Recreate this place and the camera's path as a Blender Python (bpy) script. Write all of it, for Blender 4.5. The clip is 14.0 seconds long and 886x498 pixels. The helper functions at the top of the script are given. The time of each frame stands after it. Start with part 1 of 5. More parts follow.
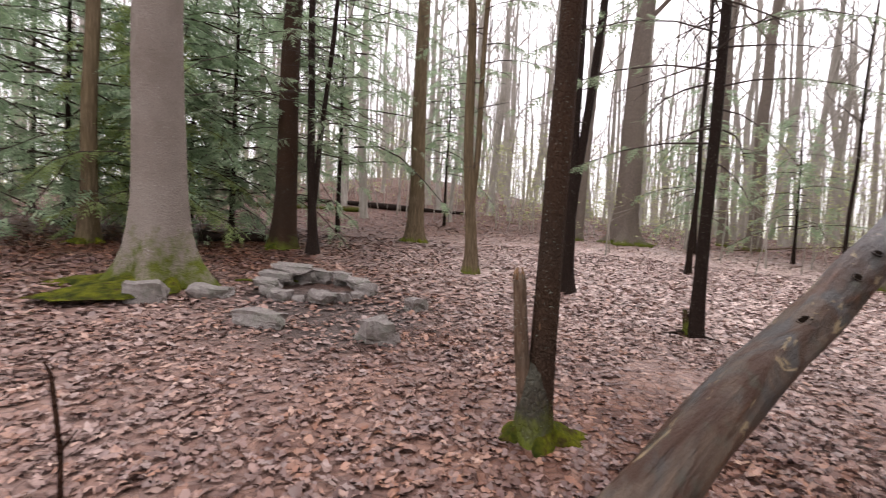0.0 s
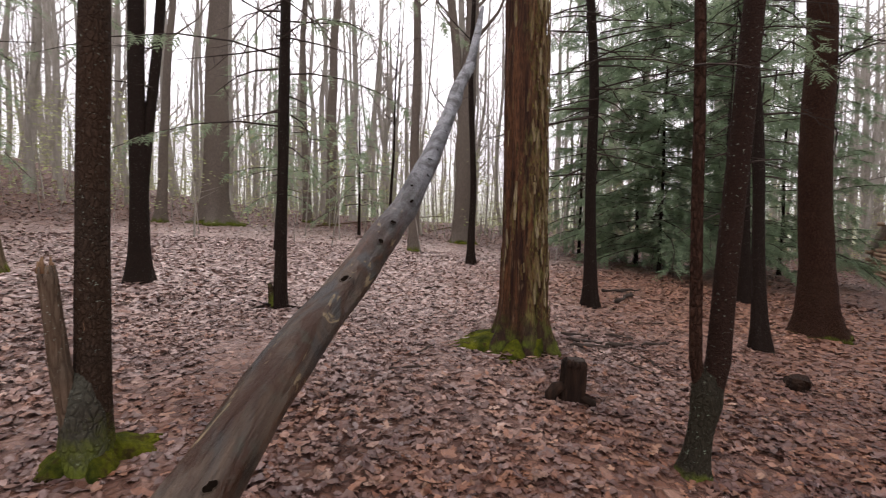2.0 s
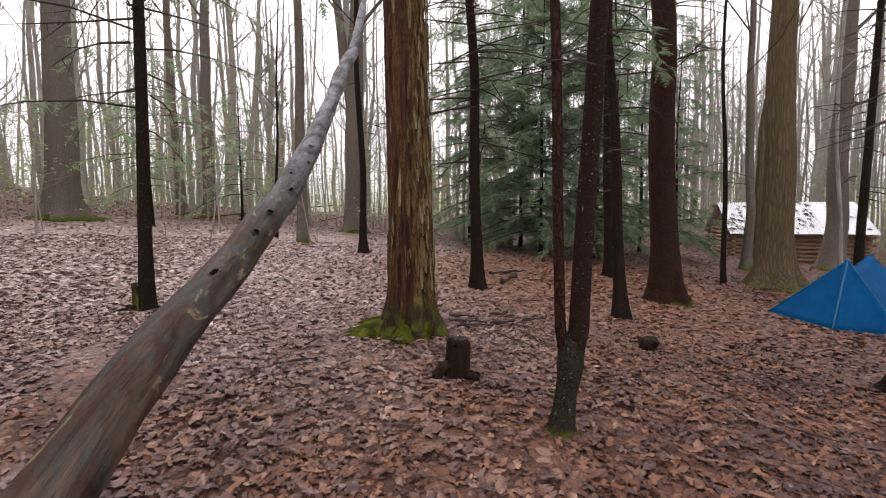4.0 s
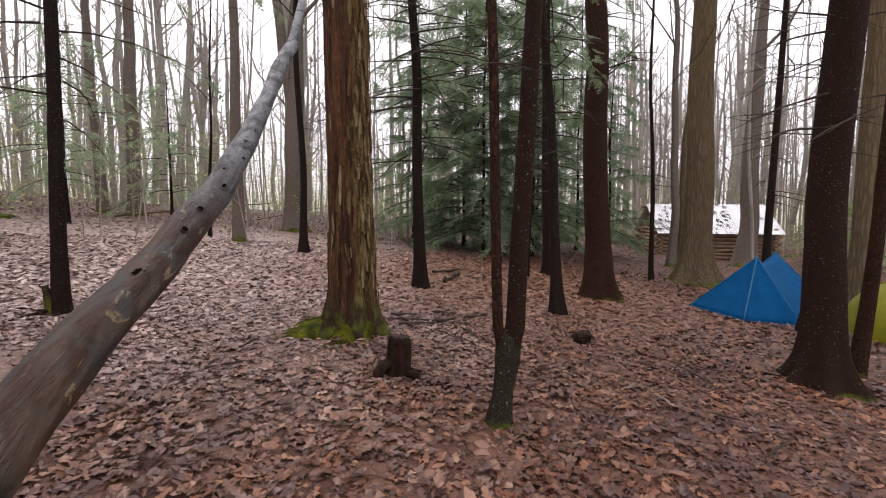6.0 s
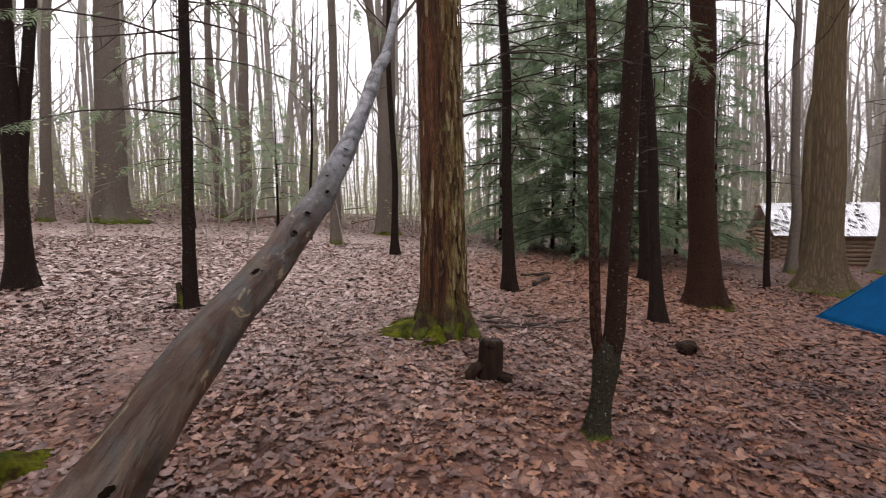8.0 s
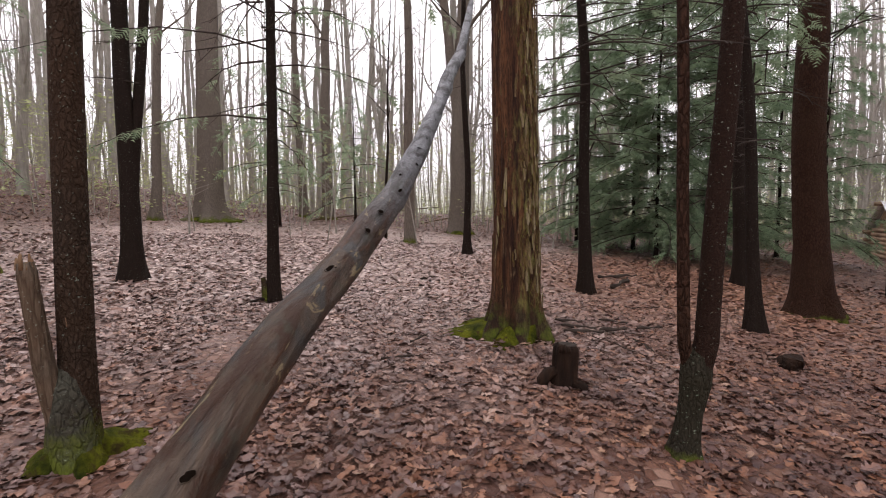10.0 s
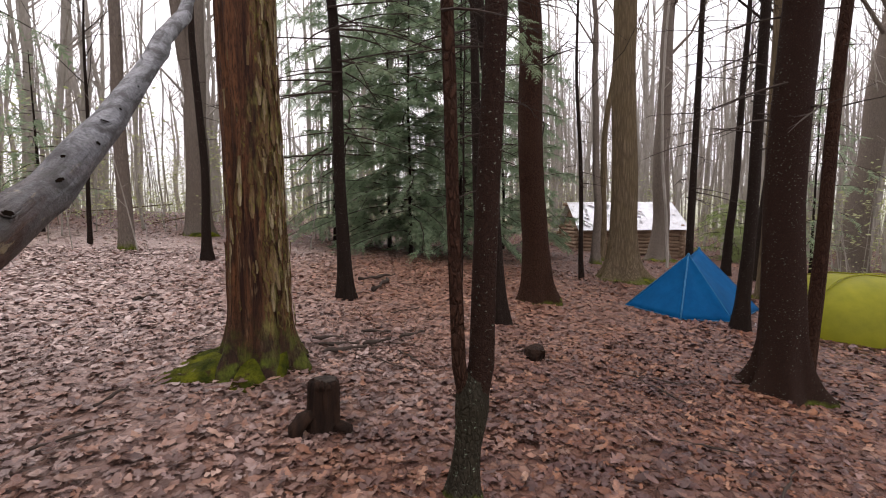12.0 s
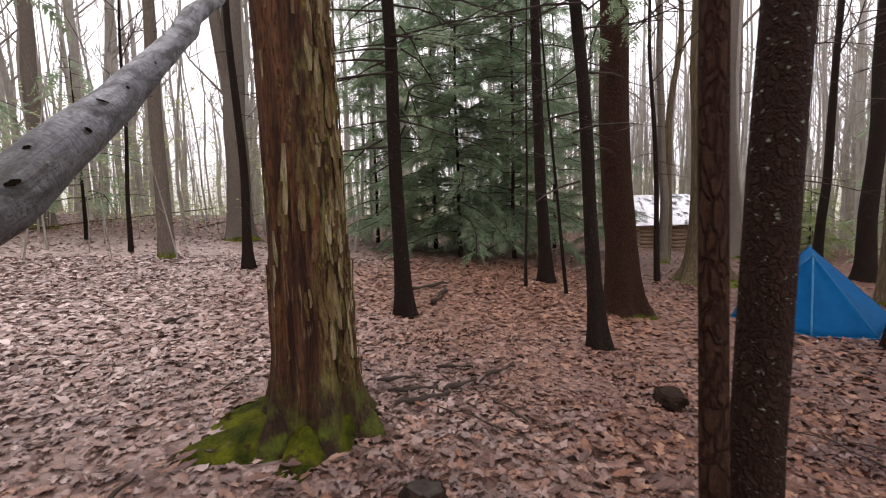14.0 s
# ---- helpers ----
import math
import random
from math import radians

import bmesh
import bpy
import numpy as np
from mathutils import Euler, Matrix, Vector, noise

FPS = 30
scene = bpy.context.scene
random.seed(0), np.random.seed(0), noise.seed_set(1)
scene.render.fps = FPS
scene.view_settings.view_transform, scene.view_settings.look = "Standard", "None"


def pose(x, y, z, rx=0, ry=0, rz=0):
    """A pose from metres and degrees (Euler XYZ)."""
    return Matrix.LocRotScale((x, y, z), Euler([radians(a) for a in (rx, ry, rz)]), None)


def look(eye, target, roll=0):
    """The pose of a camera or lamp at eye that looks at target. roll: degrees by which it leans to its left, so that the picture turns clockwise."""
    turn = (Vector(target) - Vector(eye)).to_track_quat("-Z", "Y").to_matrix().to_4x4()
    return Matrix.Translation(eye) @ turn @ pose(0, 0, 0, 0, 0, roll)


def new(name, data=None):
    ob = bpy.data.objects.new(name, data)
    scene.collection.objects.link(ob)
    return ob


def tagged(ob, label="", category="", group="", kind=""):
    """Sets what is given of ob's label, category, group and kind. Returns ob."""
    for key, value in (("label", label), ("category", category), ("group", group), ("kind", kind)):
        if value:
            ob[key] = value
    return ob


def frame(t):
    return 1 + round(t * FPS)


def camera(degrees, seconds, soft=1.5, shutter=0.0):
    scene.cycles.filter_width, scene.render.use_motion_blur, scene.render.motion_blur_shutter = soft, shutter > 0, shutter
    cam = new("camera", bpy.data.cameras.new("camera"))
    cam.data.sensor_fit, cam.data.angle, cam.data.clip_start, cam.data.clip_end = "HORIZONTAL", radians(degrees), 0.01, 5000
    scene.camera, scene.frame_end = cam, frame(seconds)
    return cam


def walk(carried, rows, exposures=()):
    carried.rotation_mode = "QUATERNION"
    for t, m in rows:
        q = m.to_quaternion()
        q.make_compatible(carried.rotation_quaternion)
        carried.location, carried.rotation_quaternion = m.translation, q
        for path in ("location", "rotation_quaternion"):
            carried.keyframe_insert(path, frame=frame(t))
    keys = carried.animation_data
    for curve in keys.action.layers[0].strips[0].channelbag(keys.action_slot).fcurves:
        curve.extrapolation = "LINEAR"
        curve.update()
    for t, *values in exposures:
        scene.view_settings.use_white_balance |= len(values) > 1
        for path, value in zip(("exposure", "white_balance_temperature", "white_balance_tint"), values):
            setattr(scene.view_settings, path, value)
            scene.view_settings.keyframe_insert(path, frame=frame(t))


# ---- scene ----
cam = camera(87.2, 14.0, 1.1, 0.2)
METRES, EYE, TILT, LEAN, TURN = 2.33, 1.5, 0.0, 0.0, 0.0
ROWS = [
    (0.0, 0.0, 0.0, 0.0, 0.12, -2.48, -2.75),
    (0.5, 0.0307, 0.0067, -0.0039, -13.44, -3.41, -3.98),
    (1.0, 0.0449, 0.0046, -0.0028, -27.85, -4.05, -1.95),
    (1.5, 0.0566, -0.007, -0.0032, -38.61, -4.05, -1.7),
    (2.0, 0.0632, -0.0229, -0.0025, -46.73, -3.37, -1.06),
    (2.5, 0.0705, -0.0412, -0.0034, -53.82, -3.63, -0.41),
    (3.0, 0.0744, -0.0506, -0.0058, -56.47, -4.48, 0.25),
    (3.5, 0.0754, -0.0548, -0.0064, -58.04, -4.52, -0.16),
    (4.0, 0.0763, -0.0622, -0.0074, -59.56, -4.68, 0.18),
    (4.2, 0.0764, -0.0645, -0.0076, -60.6, -4.7, 0.1),
    (5.2, 0.076, -0.0735, -0.009, -65.2, -4.75, -0.1),
    (5.8, 0.0748, -0.0768, -0.0097, -66.5, -4.76, -0.25),
    (6.3, 0.0739, -0.0772, -0.0101, -65.75, -4.76, -0.3),
    (6.5, 0.0735, -0.0769, -0.0101, -65.13, -4.76, -0.31),
    (7.0, 0.0713, -0.0708, -0.0101, -62.54, -4.72, -0.22),
    (7.5, 0.0694, -0.064, -0.0098, -58.83, -4.62, 0.56),
    (8.0, 0.0653, -0.0585, -0.0096, -55.85, -4.41, 0.36),
    (8.2, 0.0642, -0.0568, -0.0097, -53.65, -4.4, 0.35),
    (9.3, 0.074, -0.05, -0.0117, -46.4, -4.4, 0.4),
    (10.3, 0.118, -0.029, -0.0146, -47.9, -4.4, 0.5),
    (10.5, 0.147, -0.0098, -0.0152, -51.42, -4.85, 0.53),
    (11.0, 0.2238, 0.041, -0.0161, -61.89, -4.21, 0.02),
    (11.5, 0.2983, 0.0685, -0.0086, -72.38, -5.27, 0.4),
    (12.0, 0.3678, 0.0856, -0.0046, -75.88, -4.84, 0.32),
    (12.5, 0.4462, 0.1262, -0.0096, -75.98, -5.76, 0.35),
    (13.0, 0.5278, 0.2343, -0.003, -74.78, -5.51, 1.2),
    (13.5, 0.6328, 0.3161, -0.0017, -72.8, -5.28, 1.56),
    (14.0, 0.745, 0.3897, 0.0141, -71.61, -5.12, 1.69),
]
walk(cam, [(t, pose(0, 0, EYE, TILT, LEAN, TURN) @ pose(METRES * x, METRES * y, METRES * z, 90 + pitch, roll, yaw)) for t, x, y, z, yaw, pitch, roll in ROWS],
     tuple((t, stops, 6600, 20) for t, stops in ((0.0, 0.55), (0.5, 0.42), (1.0, 0.20), (1.5, 0.08), (3.0, 0.12), (10.3, 0.14), (14.0, 0.25))))

# ---- world, sun, exposure ----
world = bpy.data.worlds.new("overcast")
scene.world = world
world.use_nodes = True
wn, wl = world.node_tree.nodes, world.node_tree.links
sky = wn.new("ShaderNodeTexSky")
sky.sky_type = "NISHITA"
sky.sun_disc = False
sky.sun_elevation, sky.sun_rotation = radians(48), radians(30)
sky.air_density, sky.dust_density = 1.0, 4.0
grey = wn.new("ShaderNodeHueSaturation")
grey.inputs["Saturation"].default_value = 0.1
cloud = wn.new("ShaderNodeMix")
cloud.data_type = "RGBA"
cloud.inputs[0].default_value = 0.7
cloud.inputs[7].default_value = (13.0, 13.2, 13.6, 1)
wl.new(sky.outputs[0], grey.inputs["Color"])
wl.new(grey.outputs[0], cloud.inputs[6])
wl.new(cloud.outputs[2], wn["Background"].inputs["Color"])
wn["Background"].inputs["Strength"].default_value = 0.13

sun_data = bpy.data.lights.new("sun", "SUN")
sun_data.energy, sun_data.angle, sun_data.color = 0.6, radians(30), (1.0, 0.97, 0.93)
sun = new("sun", sun_data)
sun.matrix_world = look((10, 18, 28), (4, 3, 0))

# ---- the lie of the land ----


def ground_z(x, y):
    r = math.hypot(x, y)
    k = 1.0 if r < 30 else (30 + 8 * math.tanh((r - 30) / 8)) / r
    gx, gy = x * k, y * k
    hill = 3.2 * (max(0.0, gy - 15) / 23) ** 2.7 * math.exp(-(((gx + 3) / 13) ** 2))
    return 0.104 - 0.0256 * gx + 0.0756 * gy + hill + 0.10 * math.exp(-((gx - 4.6) ** 2 + (gy - 2.6) ** 2) / 9.68)


# ---- material helpers ----


class Net:
    """A node material under construction."""

    def __init__(self, name):
        self.mat = bpy.data.materials.new(name)
        self.mat.use_nodes = True
        self.nodes, self.links = self.mat.node_tree.nodes, self.mat.node_tree.links
        self.bsdf = self.nodes["Principled BSDF"]

    def put(self, socket, value):
        if isinstance(value, bpy.types.NodeSocket):
            self.links.new(value, socket)
        elif value is not None:
            socket.default_value = value

    def node(self, kind, **values):
        n = self.nodes.new(kind)
        for key, value in values.items():
            self.put(n.inputs[key.replace("_", " ")], value)
        return n

    def coords(self, scale=(1, 1, 1), space="Object"):
        m = self.nodes.new("ShaderNodeMapping")
        m.inputs["Scale"].default_value = scale
        self.links.new(self.nodes.new("ShaderNodeTexCoord").outputs[space], m.inputs["Vector"])
        return m.outputs[0]

    def noise(self, vector, scale, detail=5.0, rough=0.6, warp=0.0):
        return self.node("ShaderNodeTexNoise", Vector=vector, Scale=scale, Detail=detail, Roughness=rough, Distortion=warp).outputs[0]

    def cells(self, vector, scale, feature="F1", out="Distance"):
        n = self.node("ShaderNodeTexVoronoi", Vector=vector, Scale=scale)
        n.feature = feature
        return n.outputs[out]

    def ramp(self, value, *stops):
        n = self.nodes.new("ShaderNodeValToRGB")
        self.links.new(value, n.inputs[0])
        while len(n.color_ramp.elements) < len(stops):
            n.color_ramp.elements.new(0.5)
        for e, (at, colour) in zip(n.color_ramp.elements, stops):
            e.position = at
            e.color = (*colour, 1) if isinstance(colour, tuple) else (colour, colour, colour, 1)
        return n.outputs[0]

    def mix(self, fac, a, b, blend="MIX"):
        n = self.nodes.new("ShaderNodeMix")
        n.data_type, n.blend_type = "RGBA", blend
        for socket, value in ((n.inputs[0], fac), (n.inputs[6], a), (n.inputs[7], b)):
            if isinstance(value, tuple):
                value = (*value, 1)
            self.put(socket, value)
        return n.outputs[2]

    def maths(self, op, a, b=None):
        n = self.nodes.new("ShaderNodeMath")
        n.operation = op
        self.put(n.inputs[0], a)
        self.put(n.inputs[1], b)
        return n.outputs[0]

    def done(self, colour, rough=0.8, height=None, strength=0.5, depth=0.02, metal=0.0, specular=0.3):
        self.put(self.bsdf.inputs["Base Color"], (*colour, 1) if isinstance(colour, tuple) else colour)
        self.put(self.bsdf.inputs["Roughness"], rough)
        self.put(self.bsdf.inputs["Metallic"], metal)
        self.put(self.bsdf.inputs["Specular IOR Level"], specular)
        if height is not None:
            b = self.node("ShaderNodeBump", Strength=strength, Distance=depth, Height=height)
            self.links.new(b.outputs[0], self.bsdf.inputs["Normal"])
        return self.mat


def bark(name, dark, light, scale=14.0, stretch=0.22, lichen=0.0, lichen_colour=(0.42, 0.46, 0.38), moss=0.0, fissure=0.5, depth=0.02, rough=0.85, tint=None):
    """Bark in vertical plates, with lichen spots and moss towards the foot."""
    n = Net(name)
    v = n.coords((1, 1, stretch))
    plain = n.coords()
    warp = n.noise(v, scale * 0.45, 4, 0.6)
    bent = n.mix(0.06, v, n.node("ShaderNodeTexNoise", Vector=v, Scale=scale * 0.5, Detail=3.0).outputs["Color"])
    crack = n.cells(bent, scale, "DISTANCE_TO_EDGE")
    fine = n.noise(v, scale * 4, 6, 0.7)
    plate = n.ramp(crack, (0.0, 0.0), (0.22, 1.0))
    tone = n.maths("MULTIPLY", n.maths("ADD", n.maths("MULTIPLY", plate, fissure), 1 - fissure), n.ramp(fine, (0.25, 0.25), (0.75, 1.0)))
    colour = n.mix(tone, dark, light)
    big = n.noise(plain, 1.3, 4, 0.6)
    colour = n.mix(n.ramp(big, (0.4, 0.0), (0.65, 0.55)), colour, tint or tuple(c * 0.6 for c in light))
    if lichen:
        spot = n.noise(n.coords((1, 1, 1.3)), 55.0, 2, 0.6)
        patch = n.noise(plain, 3.0, 3, 0.6)
        mask = n.maths("MULTIPLY", n.ramp(spot, (0.655, 0.0), (0.70, 1.0)), n.ramp(patch, (0.4, 0.15), (0.6, 1.0)))
        colour = n.mix(n.maths("MULTIPLY", mask, lichen), colour, lichen_colour)
    if moss:
        z = n.nodes.new("ShaderNodeSeparateXYZ")
        n.links.new(plain, z.inputs[0])
        low = n.ramp(n.maths("ADD", n.maths("MULTIPLY", z.outputs[2], 0.5 / moss), n.maths("MULTIPLY", n.noise(plain, 5.0, 5, 0.7), 0.9)), (0.48, 1.0), (0.72, 0.0))
        colour = n.mix(low, colour, n.mix(fine, (0.035, 0.05, 0.01), (0.17, 0.19, 0.03)))
    height = n.maths("ADD", n.maths("MULTIPLY", plate, 0.7), n.maths("MULTIPLY", fine, 0.4))
    return n.done(colour, rough, height, 1.0, depth, specular=0.06)


BARK_BEECH = bark("smooth_grey_bark", (0.085, 0.07, 0.058), (0.42, 0.36, 0.31), 24, 2.6, 1.0, (0.46, 0.44, 0.40), 1.15, 0.14, 0.012, 0.8, (0.17, 0.135, 0.105))
BARK_DARK = bark("dark_conifer_bark", (0.005, 0.0035, 0.003), (0.038, 0.025, 0.019), 48, 0.4, 0.5, (0.30, 0.34, 0.27), 0.0, 0.4, 0.008, 0.7, (0.026, 0.017, 0.013))
BARK_RED = bark("reddish_pine_bark", (0.012, 0.006, 0.0045), (0.085, 0.041, 0.026), 40, 0.4, 0.15, (0.2, 0.2, 0.14), 0.1, 0.65, 0.018, 0.75, (0.055, 0.03, 0.018))
BARK_PINE = bark("dark_scaly_pine_bark", (0.007, 0.004, 0.0035), (0.062, 0.033, 0.023), 62, 0.7, 0.9, (0.30, 0.33, 0.26), 0.06, 0.4, 0.010, 0.75, (0.036, 0.02, 0.014))
BARK_OLIVE = bark("olive_ridged_bark", (0.05, 0.036, 0.021), (0.24, 0.18, 0.115), 18, 0.1, 0.3, (0.30, 0.29, 0.17), 0.25, 0.6, 0.02, 0.85, (0.14, 0.105, 0.055))
BARK_GREY = bark("grey_ridged_bark", (0.075, 0.06, 0.05), (0.26, 0.215, 0.18), 20, 0.3, 0.5, (0.34, 0.33, 0.27), 0.3, 0.35, 0.016, 0.85, (0.17, 0.14, 0.11))
BARK_FORK = bark("scaly_dark_bark", (0.008, 0.0055, 0.004), (0.075, 0.048, 0.033), 46, 0.6, 0.7, (0.30, 0.35, 0.28), 0.42, 0.45, 0.01, 0.7, (0.06, 0.03, 0.016))
# Haze put into the colour: bark of the far trees is paled.
BARK_HAZED = bark("hazed_far_bark", (0.26, 0.235, 0.20), (0.52, 0.48, 0.43), 7, 0.15, 0.0, (0.3, 0.3, 0.3), 0.0, 0.4, 0.02, 0.9, (0.22, 0.2, 0.155))


def shag_material():
    """Long rust-brown strips of bark; dark fissures; olive lichen down the sheltered side; moss over the foot."""
    n = Net("shaggy_bark")
    plain = n.coords()
    long = n.coords((1, 1, 0.07))
    strip = n.noise(long, 17, 4, 0.6, 0.4)
    fine = n.noise(n.coords((1, 1, 0.18)), 75, 5, 0.7)
    c = n.mix(n.ramp(strip, (0.36, 0.0), (0.62, 1.0)), (0.03, 0.012, 0.007), (0.15, 0.064, 0.028))
    c = n.mix(n.ramp(n.noise(long, 38, 3, 0.6), (0.60, 0.0), (0.72, 0.8)), c, (0.30, 0.2, 0.105))
    c = n.mix(n.ramp(fine, (0.36, 0.85), (0.55, 0.0)), c, (0.014, 0.007, 0.005))
    xyz = n.nodes.new("ShaderNodeSeparateXYZ")
    n.links.new(plain, xyz.inputs[0])
    side = n.maths("ADD", n.maths("MULTIPLY", xyz.outputs[0], 1.5), n.maths("MULTIPLY", xyz.outputs[1], -1.9))
    wild = n.noise(n.coords((1, 1, 0.3)), 7, 4, 0.7)
    grown = n.ramp(n.maths("ADD", side, wild), (0.42, 0.0), (0.75, 1.0))
    flecks = n.ramp(n.noise(n.coords((1, 1, 0.28)), 26, 4, 0.7), (0.44, 0.0), (0.60, 1.0))
    c = n.mix(n.maths("MULTIPLY", grown, flecks), c, n.mix(fine, (0.075, 0.07, 0.008), (0.31, 0.275, 0.095)))
    rise = n.maths("ADD", n.maths("MULTIPLY", xyz.outputs[2], 0.9), n.maths("MULTIPLY", n.noise(plain, 5.0, 5, 0.7), 0.75))
    rot = n.ramp(rise, (0.52, 1.0), (0.80, 0.0))
    c = n.mix(n.maths("MULTIPLY", rot, 0.75), c, (0.022, 0.013, 0.009))
    low = n.maths("MULTIPLY", n.ramp(rise, (0.40, 1.0), (0.72, 0.0)), n.ramp(n.noise(plain, 6.0, 4, 0.6), (0.47, 0.0), (0.60, 1.0)))
    c = n.mix(low, c, n.mix(fine, (0.03, 0.045, 0.006), (0.15, 0.18, 0.02)))
    height = n.maths("ADD", n.maths("MULTIPLY", strip, 0.8), n.maths("MULTIPLY", fine, 0.5))
    return n.done(c, 0.7, height, 1.0, 0.03, specular=0.15)


BARK_SHAG = shag_material()


def plate_material():
    """Loose plates of bark: rust brown, tan or lichen grey, one tone to each."""
    n = Net("loose_bark_plate")
    own = n.nodes.new("ShaderNodeObjectInfo").outputs["Random"]
    c = n.ramp(own, (0.0, (0.05, 0.024, 0.012)), (0.4, (0.11, 0.055, 0.026)), (0.7, (0.19, 0.125, 0.06)), (1.0, (0.36, 0.29, 0.17)))
    f = n.noise(n.coords((1, 1, 0.25)), 60, 5, 0.7)
    c = n.mix(n.ramp(f, (0.35, 0.8), (0.6, 0.0)), c, (0.028, 0.015, 0.008))
    c = n.mix(n.ramp(n.noise(n.coords(), 30, 4, 0.7), (0.50, 0.0), (0.62, 0.75)), c, (0.17, 0.155, 0.03))
    return n.done(c, 0.75, f, 1.0, 0.012, specular=0.15)


BARK_PLATE = plate_material()


def twig_material():
    n = Net("dead_twig")
    return n.done(n.mix(n.noise(n.coords(), 9.0), (0.02, 0.014, 0.011), (0.085, 0.065, 0.052)), 0.85, specular=0.15)


def moss_material():
    n = Net("bright_moss")
    v = n.coords()
    f = n.noise(v, 60, 6, 0.75)
    g = n.noise(v, 6, 4, 0.6)
    c = n.mix(n.ramp(g, (0.35, 0.0), (0.65, 1.0)), (0.03, 0.04, 0.005), (0.18, 0.185, 0.012))
    c = n.mix(n.ramp(f, (0.3, 0.55), (0.6, 0.0)), c, (0.015, 0.022, 0.005))
    c = n.mix(n.ramp(n.noise(v, 11, 3), (0.55, 0.0), (0.66, 0.8)), c, (0.05, 0.028, 0.015))
    return n.done(c, 0.95, f, 1.0, 0.03, specular=0.1)


def ground_material():
    """Matted wet leaf litter, with bare dark soil trodden round the fire ring and a needle bed under the hemlocks."""
    n = Net("leaf_litter")
    v = n.coords()
    wobble = n.mix(0.05, v, n.node("ShaderNodeTexNoise", Vector=v, Scale=9.0, Detail=3.0).outputs["Color"])
    pick = n.cells(wobble, 14.0, "F1", "Color")
    sep = n.nodes.new("ShaderNodeSeparateColor")
    n.links.new(pick, sep.inputs[0])
    edge = n.cells(wobble, 14.0, "DISTANCE_TO_EDGE")
    fine = n.noise(v, 90, 4, 0.7)
    leaf = n.ramp(sep.outputs[0], (0.0, (0.07, 0.029, 0.02)), (0.35, (0.13, 0.055, 0.035)), (0.7, (0.21, 0.098, 0.062)), (1.0, (0.34, 0.195, 0.14)))
    leaf = n.mix(n.ramp(edge, (0.0, 0.55), (0.07, 0.0)), leaf, (0.04, 0.019, 0.014))
    leaf = n.mix(n.ramp(fine, (0.3, 0.35), (0.7, 0.0)), leaf, (0.06, 0.035, 0.025))
    big = n.noise(v, 0.45, 5, 0.65)
    leaf = n.mix(n.ramp(big, (0.42, 0.0), (0.68, 0.5)), leaf, (0.085, 0.038, 0.025))

    def patch(x, y, radius, ragged):
        p = n.nodes.new("ShaderNodeVectorMath")
        p.operation = "DISTANCE"
        n.links.new(v, p.inputs[0])
        p.inputs[1].default_value = (x, y, ground_z(x, y))
        d = n.maths("DIVIDE", p.outputs["Value"], radius)
        return n.ramp(n.maths("MULTIPLY", n.maths("ADD", d, n.maths("MULTIPLY", n.noise(v, 1.1, 5, 0.65), ragged)), 0.5), (0.5, 1.0), (0.8, 0.0))

    # Open-sky light and sheen painted into bleached litter as a paler colour.
    bleached_skylit = n.maths("MULTIPLY", patch(6.6, 9.8, 7.6, 0.8), n.ramp(sep.outputs[1], (0.1, 0.5), (0.6, 1.0)))
    leaf = n.mix(bleached_skylit, leaf, n.mix(n.maths("MULTIPLY", n.maths("ADD", fine, sep.outputs[2]), 0.5), (0.24, 0.15, 0.122), (0.72, 0.57, 0.51)))
    # Stronger light by the beech, also put into the litter's colour.
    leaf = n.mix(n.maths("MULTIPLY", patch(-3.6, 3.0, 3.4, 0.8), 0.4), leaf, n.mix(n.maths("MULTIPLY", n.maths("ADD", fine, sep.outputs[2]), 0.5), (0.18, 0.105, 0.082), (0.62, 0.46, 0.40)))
    soil = n.mix(fine, (0.02, 0.015, 0.013), (0.075, 0.058, 0.052))
    leaf = n.mix(n.maths("MULTIPLY", patch(-1.3, 5.2, 1.7, 1.0), 0.85), leaf, soil)
    needles = n.mix(n.noise(n.coords((1, 3, 1)), 45, 5, 0.8), (0.10, 0.04, 0.022), (0.34, 0.16, 0.09))
    leaf = n.mix(n.maths("MULTIPLY", patch(9.5, 3.0, 3.6, 0.9), 0.7), leaf, needles)
    height = n.maths("ADD", n.maths("MULTIPLY", n.ramp(edge, (0.0, 0.0), (0.2, 1.0)), 0.6), n.maths("ADD", n.maths("MULTIPLY", sep.outputs[1], 0.6), n.maths("MULTIPLY", fine, 0.25)))
    return n.done(leaf, n.ramp(fine, (0.3, 0.42), (0.7, 0.7)), height, 0.9, 0.02, specular=0.3)


